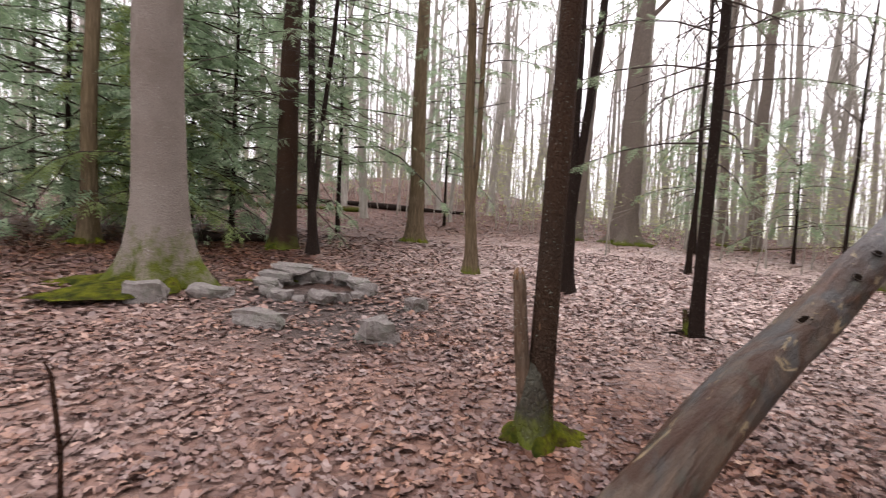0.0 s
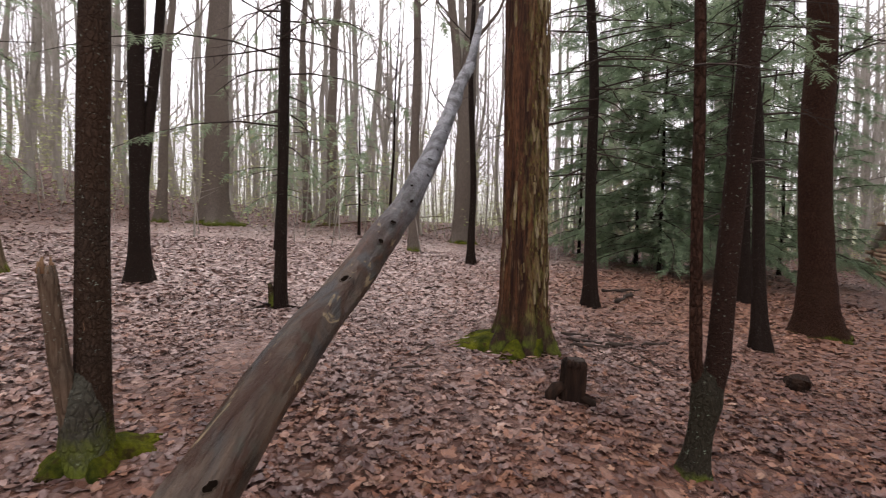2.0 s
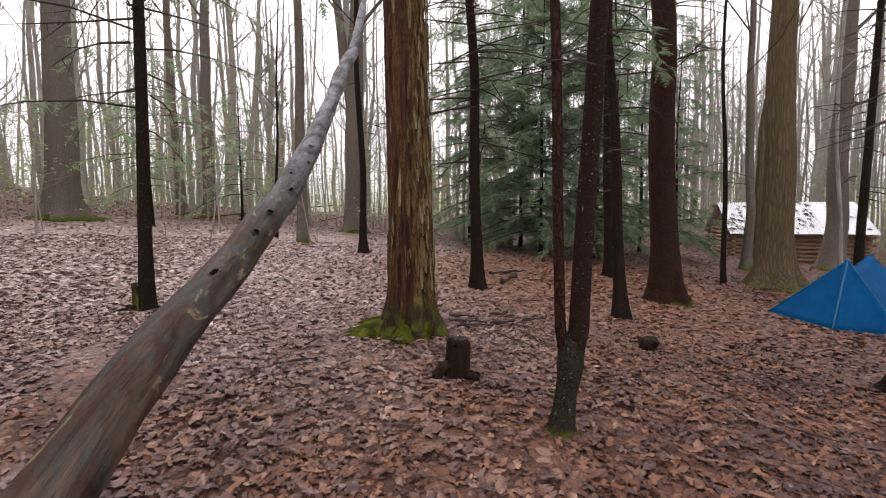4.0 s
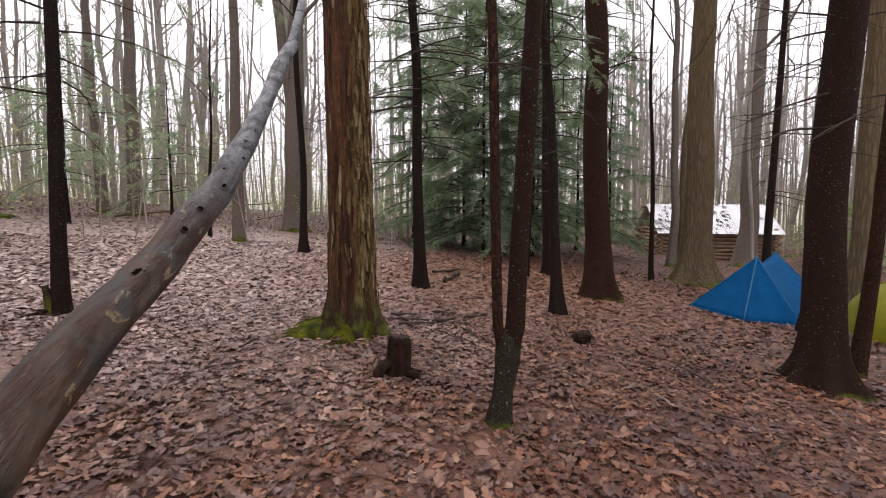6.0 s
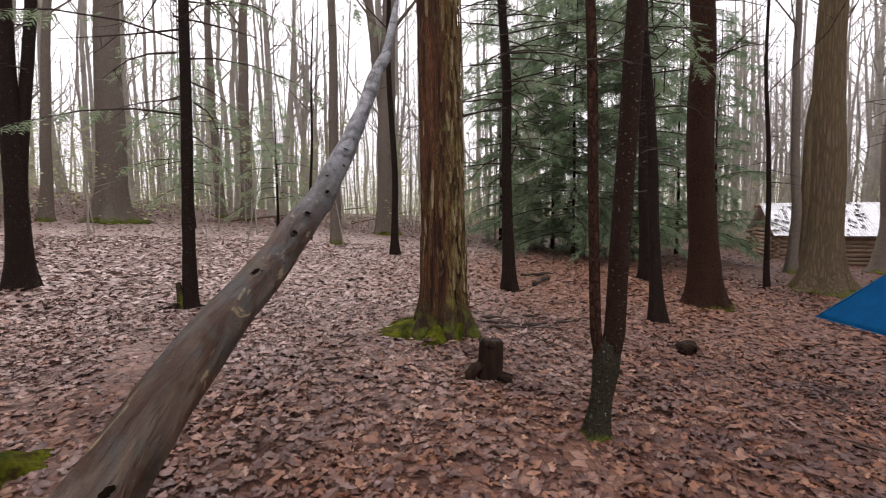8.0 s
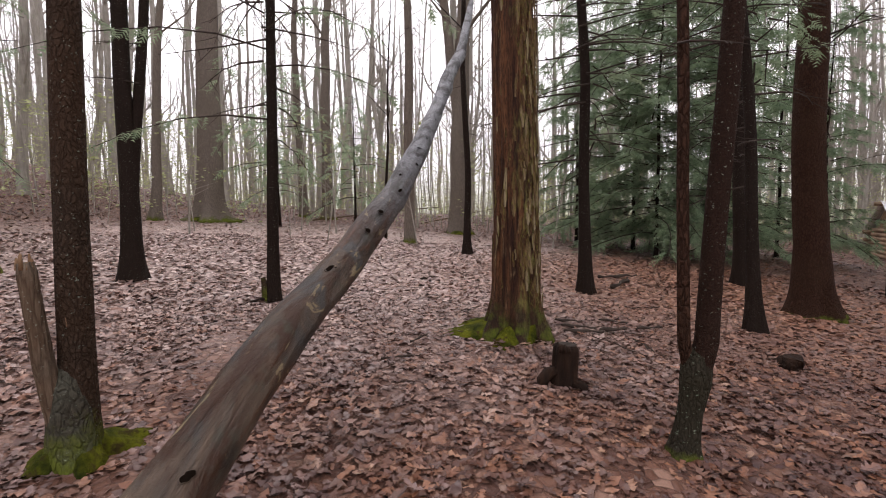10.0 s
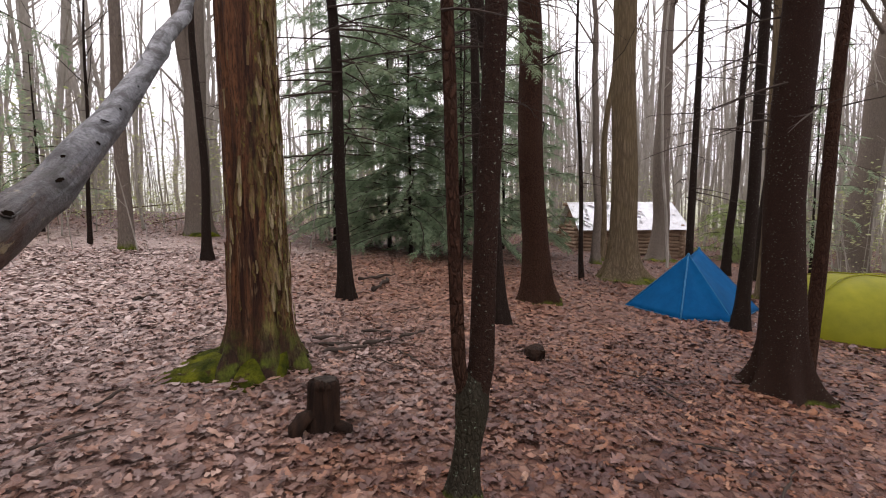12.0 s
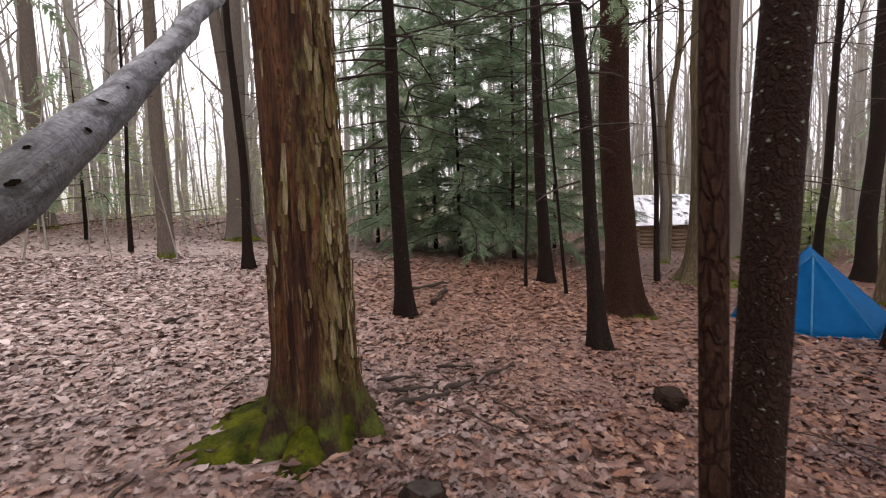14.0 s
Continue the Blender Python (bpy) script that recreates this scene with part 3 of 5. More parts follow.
def tree(name, label, x, y, r, lean, material, height=15.0, flare=0.5, lobes=5, rough=0.05, bend=0.15, moss=0.0, moss_lean=(0, 0), dead=0, dead_span=(1.4, 6.0), dead_length=1.1, crown=10, sides=20, group="trees of the clearing", stems=(), reach=0.28, sink=0.12, ridges=0.0, steps=26):
    """A tree: trunk, bare crown, dead side branches and a moss collar where it has them. stems: further stems (fork height, lean, r)."""
    seed = round(x * 7.3 + y * 3.1, 2)
    rng = random.Random(int(seed * 100))
    t = PLANTED[x, y] = thing(name, label, "tree", x, y, group=group)
    pts = [Vector((0, 0, -sink))] + stem_points(height, lean, bend, seed, steps=steps)
    geo = Geo()
    geo.tube(pts, stem_radii(pts, r, height), sides, True, foot_shape(r, flare, lobes, seed, rough, reach, ridges))
    part("trunk", geo, material, t)
    all_stems = [(pts, r)]
    for fork, lean2, r2 in stems:
        base = at_height(pts, fork)
        more = [base + Vector((lean2[0] * z, lean2[1] * z, z)) + Vector((bend * 0.6 * noise.noise((seed + 9, z * 0.4, 2)), bend * 0.6 * noise.noise((seed + 4, 8, z * 0.4)), 0)) * min(1, z) for z in [0, 0.12, 0.3, 0.6, 1, 1.5, 2.1, 2.8, 3.6, 4.6, 6, 8, height * 0.8]]
        g2 = Geo()
        g2.tube(more, [r2 * max(0.15, 1 - 0.75 * (p.z / height)) for p in more], 14, True, foot_shape(r2, 0.0, 3, seed, rough))
        part("stem", g2, material, t)
        all_stems.append((more, r2))
    for p, rr in all_stems:
        dead_branches(t, p, rr, dead_span[0], dead_span[1], dead, dead_length, rng)
    if crown:
        top = Geo()
        for p, rr in all_stems:
            bare_crown(top, p, rr, height, rng, crown)
        part("crown", top, material, t, "bare forking limbs")
    if moss:
        part("moss_collar", moss_mound(moss, 0.05 + min(0.07, moss * 0.10), r * (0.9 + flare * 0.35), seed, moss_lean), MOSS, t, "bright green moss round the foot")
    return t


def sprays(geo, curve, rng, size=0.3, density=12):
    """Flat drooping sprays of short needles along the outer part of a branch."""
    for _ in range(density):
        s = rng.uniform(0.12, 1.0)
        k = min(len(curve) - 2, int(s * (len(curve) - 1)))
        p = curve[k].lerp(curve[k + 1], s * (len(curve) - 1) - k)
        along = (curve[k + 1] - curve[k]).normalized()
        side = along.cross(Vector((0, 0, 1))).normalized() * rng.choice((-1, 1))
        d = (along * rng.uniform(0.1, 1.0) + side * rng.uniform(0.2, 1.2) + Vector((0, 0, rng.uniform(-0.9, 0.25)))).normalized()
        n = size * rng.uniform(0.45, 1.25)
        p = p + side * rng.uniform(0, 0.5) * n
        flat = d.cross(Vector((rng.uniform(-0.5, 0.5), rng.uniform(-0.5, 0.5), 1))).normalized()
        for i in range(5):
            q = p + d * (n * (i + 0.5) / 5) + Vector((0, 0, -0.12 * n * (i / 5) ** 2))
            for sign in (-1, 1):
                w = 0.40 * n * (1.15 - i / 5) * rng.uniform(0.5, 1.15)
                tip = q + flat * (sign * w) + d * (w * 0.8) + Vector((0, 0, -0.3 * w * rng.random()))
                b = d * (0.085 * n)
                geo.tri(q - b * 0.6, q + b, tip)


def hemlock(label, x, y, height, spread, low=0.6, count=60, density=12, size=0.5, r=0.09, material=NEEDLE, lean=(0, 0), group="hemlocks", bark_kind=None):
    """A hemlock: dark tapering trunk and tiers of drooping needle sprays."""
    seed = int(abs(x * 131 + y * 37)) + 5
    rng = random.Random(seed)
    t = thing("hemlock_tree", label, "tree", x, y, group=group)
    pts = [Vector((0, 0, -0.1))] + stem_points(height, lean, 0.1, seed)
    trunk = Geo()
    trunk.tube(pts, stem_radii(pts, r, height), 10, True, foot_shape(r, 0.4, 4, seed, 0.05))
    part("trunk", trunk, bark_kind or BARK_DARK, t)
    green = Geo()
    for i in range(count):
        z = low + (height - low) * ((i + rng.random()) / count) ** 1.1
        n = spread * (1.0 - 0.75 * ((z - low) / (height - low)) ** 2.6) * rng.uniform(0.35, 1.2) + 0.15
        a = i * 2.4 + rng.uniform(-0.8, 0.8)
        p = at_height(pts, z)
        out = Vector((math.cos(a), math.sin(a), 0))
        rise, droop = rng.uniform(0.0, 0.45), rng.uniform(0.3, 0.65)
        curve = [p + out * (n * s) + Vector((0.1 * n * math.sin(s * 3 + i), 0.1 * n * math.cos(s * 3 + i), n * (rise * s - droop * s * s))) for s in (0, 0.25, 0.5, 0.75, 1.0)]
        wood = Geo()
        wood.tube(curve, [0.005 + 0.006 * n * (1 - s * 0.85) for s in (0, 0.25, 0.5, 0.75, 1)], 4, False)
        part("branch", wood, TWIG, t, smooth=False)
        sprays(green, curve, rng, size, max(5, int(density * n / max(spread * 0.6, 0.3))))
    tagged(part("foliage", green, material, t, "drooping sprays of short green needles", False), kind="stuff")
    return t


# the clearing, from the fire ring round to the tents
tree("beech_tree", "stout pale grey beech with wide mossy root flare", -3.54, 5.85, 0.315, (-0.02, -0.012), BARK_BEECH, 17, 0.95, 5, 0.03, 0.08, 1.15, (-0.35, -0.3), sides=48, reach=0.34, crown=9)
tree("oak_tree", "dark mossy trunk standing behind the fire ring", -3.36, 9.75, 0.225, (0.021, 0.007), BARK_FORK, 16, 0.55, 4, 0.05, 0.12, 0.5, dead=14, dead_span=(2, 7), dead_length=2.2)
tree("pine_tree", "slim dark conifer dividing into two stems near the ground", -2.58, 9.22, 0.085, (-0.03, -0.01), BARK_DARK, 12, 0.8, 4, 0.05, 0.1, dead=16, dead_span=(1.6, 6.5), dead_length=1.8, crown=0, stems=((0.7, (0.075, 0.02), 0.06),))
tree("oak_tree", "brown trunk with a moss-covered foot among hemlocks", -6.59, 8.62, 0.145, (-0.002, -0.002), BARK_OLIVE, 14, 0.6, 4, 0.05, 0.15, 0.42)
tree("oak_tree", "grey trunk with a moss collar on the slope", -0.81, 12.90, 0.215, (-0.001, 0.0), BARK_OLIVE, 17, 0.7, 5, 0.04, 0.12, 0.6, dead=10, dead_span=(3, 8), dead_length=1.6)
tree("maple_tree", "slim brown trunk that parts into two stems", 0.52, 8.32, 0.10, (-0.055, 0.004), BARK_OLIVE, 13, 0.9, 4, 0.06, 0.1, 0.25, dead=10, dead_span=(2, 6), dead_length=1.2, stems=((0.95, (0.035, 0.0), 0.062),))
tree("maple_tree", "dark trunk forking low into a thick and a thin stem", 1.90, 7.21, 0.115, (0.008, -0.002), BARK_DARK, 14, 0.8, 4, 0.05, 0.08, dead=8, dead_span=(2.2, 6), dead_length=1.1, stems=((0.45, (0.085, -0.02), 0.075),))
tree("maple_tree", "big grey-brown trunk with mossy flared foot on the rise", 6.74, 17.47, 0.46, (0.03, -0.012), BARK_GREY, 19, 0.95, 5, 0.05, 0.12, 1.1, sides=36)
tree("hemlock_tree", "slim black trunk with stubs and drooping twigs", 2.78, 5.01, 0.064, (0.009, -0.005), BARK_DARK, 11, 0.35, 3, 0.09, 0.1, dead=26, dead_span=(1.1, 6.0), dead_length=1.5, crown=0)
tree("maple_tree", "thin dark leaning trunk at the back of the clearing", 5.48, 10.37, 0.06, (0.017, -0.009), BARK_DARK, 10, 0.5, 3, 0.05, 0.15, dead=8, dead_length=0.9)
tree("maple_tree", "thin grey trunk beside the big mossy maple", 5.01, 17.45, 0.16, (0.062, -0.017), BARK_GREY, 14, 0.6)
tree("pine_tree", "slim dark pine with spiky dead side branches", 6.85, 3.13, 0.088, (-0.012, 0.024), BARK_DARK, 12, 0.9, 4, 0.05, 0.14, dead=70, dead_span=(1.7, 6.5), dead_length=1.7, crown=0)
tree("pine_tree", "slim dark pine trunk with short dead stubs", 6.61, 0.90, 0.07, (-0.010, 0.062), BARK_DARK, 12, 0.9, 4, 0.05, 0.1, dead=44, dead_span=(1.7, 6), dead_length=1.4, crown=0)
tree("pine_tree", "stout reddish-brown pine with a curved trunk", 8.81, 0.55, 0.225, (-0.004, 0.052), BARK_RED, 17, 0.75, 6, 0.04, 0.10, dead=34, dead_span=(2.3, 8), dead_length=1.6, crown=0, sides=28)
tree("oak_tree", "tall olive-brown trunk with a mossy flared foot", 13.4, -1.36, 0.335, (0.001, 0.012), BARK_OLIVE, 20, 1.15, 5, 0.03, 0.08, 0.95, sides=48, reach=0.34)
tree("maple_tree", "very thin dark upright sapling near the cabin", 12.92, -0.33, 0.058, (0.001, 0.03), BARK_DARK, 10, 0.4, 3, 0.04, 0.12, dead=14, dead_length=0.7, crown=6)
tree("maple_tree", "thin dark trunk under the leaning log's tip", 9.15, 7.44, 0.085, (-0.006, 0.007), BARK_DARK, 13, 0.8, 4, 0.04, 0.12, dead=12, dead_span=(2, 7), dead_length=0.9)
tree("maple_tree", "straight grey-brown trunk at the back of the clearing", 9.44, 9.87, 0.15, (0.003, -0.003), BARK_GREY, 16, 0.4, 4, 0.04, 0.08, dead=6, dead_span=(3, 8), dead_length=1.0)
tree("oak_tree", "grey leaning oak with yellow moss at its foot", 14.11, 12.04, 0.39, (0.02, -0.022), BARK_GREY, 18, 0.45, 5, 0.04, 0.25, 1.0, stems=((4.0, (-0.10, 0.08), 0.25),), sides=26)
tree("oak_tree", "grey trunk of a pair at the wood's edge", 12.56, 18.87, 0.27, (0.012, -0.008), BARK_GREY, 18, 0.5, 5, 0.04, 0.2, 0.6)
tree("oak_tree", "paler leaning trunk of a pair at the wood's edge", 12.04, 20.1, 0.2, (-0.02, 0.012), BARK_GREY, 18, 0.4, 5, 0.04, 0.2)
tree("maple_tree", "slim grey trunk in front of the log cabin", 17.85, -1.01, 0.14, (0.002, 0.03), BARK_GREY, 15, 0.5, 4, 0.05, 0.3)
tree("maple_tree", "slim leaning trunk in front of the log cabin", 19.53, -1.30, 0.135, (-0.0, -0.03), BARK_OLIVE, 15, 0.5, 4, 0.05, 0.3)
tree("oak_tree", "tall grey trunk against the cabin wall", 22.6, -3.92, 0.36, (0.002, -0.008), BARK_GREY, 20, 0.7, 5, 0.06, 0.2, 0.8, sides=26)
tree("pine_tree", "slim black trunk behind the blue tent", 11.9, -2.52, 0.08, (0.001, -0.012), BARK_DARK, 13, 0.3, 4, 0.04, 0.06, dead=36, dead_span=(2, 7), dead_length=1.4, crown=0)
tree("pine_tree", "stout dark pine with spreading roots near the tents", 5.50, -1.73, 0.165, (0.003, 0.002), BARK_PINE, 16, 1.05, 6, 0.04, 0.08, dead=34, dead_span=(1.9, 7), dead_length=1.3, crown=0, sides=48, reach=0.2)
tree("pine_tree", "slim dark pine at the blue tent's corner", 8.36, -2.36, 0.085, (-0.003, -0.03), BARK_DARK, 13, 0.8, 4, 0.04, 0.08, dead=34, dead_span=(1.8, 6), dead_length=1.3, crown=0)
tree("maple_tree", "slim dark leaning trunk beyond the blue tent", 17.96, -5.13, 0.128, (-0.002, -0.035), BARK_DARK, 14, 0.4, 4, 0.05, 0.2)
tree("oak_tree", "olive trunk with a mossy foot behind the tents", 12.38, -4.24, 0.215, (0.005, 0.0), BARK_OLIVE, 17, 0.5, 5, 0.04, 0.1, 0.5)
tree("maple_tree", "slim dark trunk leaning away from the stout pine", 6.20, -2.22, 0.065, (-0.012, -0.05), BARK_RED, 12, 0.4, 4, 0.05, 0.08, dead=8, dead_span=(1.5, 6), dead_length=0.6, crown=4)
tree("oak_tree", "big pale leaning trunk far behind the yellow tent", 24.5, -12.0, 0.52, (-0.03, -0.06), BARK_GREY, 19, 0.5, 5, 0.04, 0.2)
tree("pine_tree", "slim dark trunk beside thin saplings", 11.18, 1.90, 0.122, (-0.004, 0.03), BARK_DARK, 14, 0.6, 4, 0.04, 0.1, dead=36, dead_span=(1.6, 7), dead_length=1.5, crown=0)
tree("sapling", "thin bare slanting sapling", 9.92, 1.43, 0.029, (-0.006, 0.085), BARK_DARK, 7, 0.3, 3, 0.03, 0.06, dead=8, dead_length=0.5, crown=0, group="saplings")
tree("sapling", "thin bare upright sapling", 10.27, 2.18, 0.026, (0.002, -0.011), BARK_DARK, 7, 0.3, 3, 0.03, 0.06, dead=8, dead_length=0.5, crown=0, group="saplings")
tree("sapling", "thin bare upright sapling", 9.71, 11.28, 0.05, (0.03, -0.02), BARK_DARK, 8, 0.3, 3, 0.03, 0.1, dead=6, dead_length=0.5, group="saplings")
tree("oak_tree", "dark trunk at the edge of the camp", 16.89, -5.82, 0.22, (-0.002, -0.02), BARK_DARK, 16, 0.5, 5, 0.04, 0.1)

# the forked tree with a snapped stem, close to the path
forked = tree("maple_tree", "dark scaly trunk with a snapped second stem, mossy foot", 0.59, 2.63, 0.071, (0.014, -0.004), BARK_FORK, 13, 0.45, 4, 0.05, 0.05, 0.36, (0.3, 0.0), dead=8, dead_span=(2.2, 6), dead_length=1.2, crown=4, sides=36, reach=0.14)
snapped = Geo()
snapped_pts = [Vector((-0.03, -0.02, 0.0)), Vector((-0.06, -0.02, 0.12)), Vector((-0.09, -0.02, 0.3)), Vector((-0.115, -0.02, 0.5)), Vector((-0.135, -0.02, 0.72)), Vector((-0.15, -0.02, 0.91)), Vector((-0.155, -0.02, 0.96))]
snapped.tube(snapped_pts, [0.06, 0.051, 0.046, 0.042, 0.039, 0.037, 0.031], 18, True, lambda i, t, p: 1 + 0.09 * noise.noise((math.cos(t) * 2, math.sin(t) * 2, p.z * 5)) + (0.12 * math.sin(5 * t) if i > 5 else 0))
base = Geo()
base.tube([Vector(p) for p in ((-0.03, -0.01, -0.08), (-0.03, -0.01, 0.0), (-0.03, -0.01, 0.08), (-0.035, -0.012, 0.18), (-0.035, -0.012, 0.28), (-0.03, -0.012, 0.37), (-0.02, -0.01, 0.44), (-0.01, -0.006, 0.50))], [0.15, 0.122, 0.104, 0.094, 0.088, 0.08, 0.062, 0.03], 36, True, lambda i, t, p: 1 + 0.12 * noise.noise((math.cos(t) * 2, math.sin(t) * 2, p.z * 4)) + 0.5 * max(0, 0.16 - p.z) * math.cos(4 * t + 0.6) + 0.04 * noise.noise((math.cos(t) * 7, math.sin(t) * 7, p.z * 12)))
part("swollen_base", base, bark("mossy_swollen_base", (0.014, 0.011, 0.008), (0.085, 0.07, 0.05), 34, 0.5, 1.0, (0.36, 0.42, 0.34), 0.34, 0.45, 0.012, 0.8, (0.15, 0.165, 0.13)), forked, "swollen foot with moss and pale lichen")
for lo, hi, turn, wide in ((0.50, 0.98, 3.5, 0.032), (0.66, 0.90, 3.1, 0.02)):
    torn = Geo()
    for i in range(9):
        z = lo + (hi - lo) * i / 8
        w = wide * math.sin(0.25 + 2.6 * i / 8) * (1 + 0.25 * math.sin(i * 2.2)) / 0.08
        for k in (-1, -0.35, 0.35, 1):
            r = 0.0765 if abs(k) < 1 else 0.0725
            torn.v.append((0.014 * z + r * math.cos(turn + 1.05 + k * w), -0.004 * z + r * math.sin(turn + 1.05 + k * w), z))
    torn.f = [(4 * i + k, 4 * i + k + 1, 4 * i + k + 5, 4 * i + k + 4) for i in range(8) for k in range(3)]
    part("torn_bark", torn, BROKEN_WOOD, forked, "raw orange wood where bark tore away")
stub = part("snapped_stem", snapped, bark("bare_snapped_stem", (0.03, 0.02, 0.014), (0.19, 0.145, 0.105), 40, 0.15, 0.7, (0.36, 0.40, 0.33), 0.12, 0.5, 0.01, 0.8, (0.13, 0.06, 0.028)), forked, "barkless broken-off stem")
splinter = Geo()
for i in range(9):
    a = 2 * math.pi * i / 9
    c = Vector((-0.155 + 0.026 * math.cos(a), -0.02 + 0.026 * math.sin(a), 0.93))
    splinter.tube([c, c + Vector((0, 0, 0.045 + 0.03 * math.sin(i * 2.3)))], [0.011, 0.004], 5)
part("splintered_end", splinter, BROKEN_WOOD, stub, "raw orange splintered break")
# the low-forked dark twin stem
twin = thing("maple_tree", "dark lichen-flecked trunk forking low into two stems", "tree", 2.95, 0.60, group="trees of the clearing")
g = Geo()
low = [Vector(p) for p in ((-0.03, 0.03, -0.12), (-0.03, 0.03, 0.0), (-0.025, 0.028, 0.06), (-0.018, 0.02, 0.14), (-0.01, 0.01, 0.24), (0.0, 0.0, 0.34), (0.006, -0.006, 0.42), (0.008, -0.01, 0.50), (0.008, -0.012, 0.57), (0.006, -0.01, 0.61))]
g.tube(low, [0.12, 0.092, 0.078, 0.070, 0.066, 0.070, 0.078, 0.078, 0.062, 0.03], 30, True, lambda i, t, p: 1 + 0.07 * noise.noise((math.cos(t) * 2, math.sin(t) * 2, p.z * 6)) + 0.25 * max(0, 0.1 - p.z) * math.cos(4 * t) * 6)
part("trunk", g, bark("mossy_lichen_bark", (0.008, 0.007, 0.005), (0.06, 0.05, 0.035), 46, 0.45, 1.0, (0.34, 0.42, 0.30), 0.08, 0.45, 0.01, 0.75, (0.04, 0.036, 0.02)), twin)
for lean2, r2, kink in (((0.022, -0.035), 0.062, (0.03, -0.05)), ((-0.02, 0.028), 0.034, (-0.03, 0.045))):
    g = Geo()
    line = [Vector((0, 0, 0.40)), Vector((kink[0] * 0.5, kink[1] * 0.5, 0.50)), Vector((kink[0], kink[1], 0.64))] + [Vector((kink[0] + lean2[0] * (z - 0.6) + 0.012 * noise.noise((z, r2 * 90, 0)), kink[1] + lean2[1] * (z - 0.6) + 0.012 * noise.noise((r2 * 70, z, 4)), z)) for z in (0.8, 1.1, 1.5, 1.9, 2.3, 2.8, 3.5, 4.5, 6, 8, 10.5)]
    g.tube(line, [r2 * 0.95, r2 * 1.02, r2] + [r2 * max(0.2, 1 - 0.07 * p.z) for p in line[3:]], 20, True, lambda i, t, p: 1 + 0.06 * noise.noise((math.cos(t) * 3, math.sin(t) * 3, p.z * 6)))
    stem = part("stem", g, BARK_PINE if r2 > 0.05 else BARK_RED, twin)
    dead_branches(stem, line, r2, 1.6, 6, 12, 0.55, random.Random(int(r2 * 1000)))

# the shaggy-barked tree in the middle, with its plates of bark
shag = tree("hickory_tree", "stout brown shaggy-barked trunk with a mossy foot", 3.95, 2.43, 0.212, (-0.006, 0.006), BARK_SHAG, 18, 0.66, 6, 0.035, 0.06, 0.62, (-0.5, 0.75), sides=120, reach=0.24, crown=8, ridges=0.05, steps=90)
rng = random.Random(11)
shapes = []
for k in range(6):
    g = Geo()
    w, n, d = 0.007 + 0.0022 * k, 0.07 + 0.034 * k, 0.006
    rows = []
    for i in range(5):
        s = i / 4
        ww = w * (0.35 + 0.75 * math.sin(0.35 + 2.5 * s) + 0.15 * math.sin(9 * s + k))
        skew = 0.004 * math.sin(5 * s + k * 1.7)
        lift = 0.001 + 0.006 * (1 - s) ** 3 + 0.003 * s * s
        rows.append([(lift, -ww + skew, (s - 0.5) * n), (lift + d, -ww * 0.55 + skew, (s - 0.5) * n), (lift + d, ww * 0.6 + skew, (s - 0.5) * n), (lift, ww + skew, (s - 0.5) * n)])
    g.v = [p for row in rows for p in row]
    g.f = [(4 * i + j, 4 * i + j + 1, 4 * i + j + 5, 4 * i + j + 4) for i in range(4) for j in range(3)] + [(0, 1, 2, 3), (19, 18, 17, 16)]
    shapes.append(g.mesh("bark_plate", BARK_PLATE))
for i in range(300):
    z = rng.uniform(0.30, 3.9)
    a = (rng.gauss(4.75, 0.42) if rng.random() < 0.72 else rng.uniform(1.9, 4.4)) + 0.12 * math.sin(z * 1.7)
    rr = 0.212 * (1.05 if z < 1 else 1.0) * (1 - 0.8 * (z / 18) ** 1.1) * (1 + 0.66 * 0.75 * math.exp(-z / 0.24)) + 0.001
    ob = part("bark_plate", shapes[rng.randrange(6)], None, shag)
    ob.matrix_basis = pose(-0.006 * z + rr * math.cos(a), 0.006 * z + rr * math.sin(a), z, rng.uniform(-4, 4), rng.uniform(-3, 3), math.degrees(a)) @ Matrix.Diagonal((1, 1, rng.uniform(0.8, 1.6), 1))

# the snapped shoot at the foot of the slim black trunk
foot = thing("broken_shoot", "short broken shoot with a pale torn face", "stump", 2.70, 5.05, group="litter")
g = Geo()
g.tube([(0, 0, -0.05), (0.0, 0, 0.1), (-0.01, 0.01, 0.22), (-0.02, 0.015, 0.29)], [0.05, 0.042, 0.034, 0.024], 10, True, lambda i, t, p: 1 + 0.2 * noise.noise((math.cos(t) * 2, math.sin(t) * 2, p.z * 9)))
part("stem", g, BARK_FORK, foot)
for rx, ry in ((-0.35, 0.05), (0.3, -0.25), (0.15, 0.35)):
    g = Geo()
    g.tube([(0.04, -0.02, 0.05), (rx * 0.5, ry * 0.5, 0.02), (rx, ry, -0.01)], [0.03, 0.018, 0.008], 7)
    part("root", g, BARK_DARK, foot)

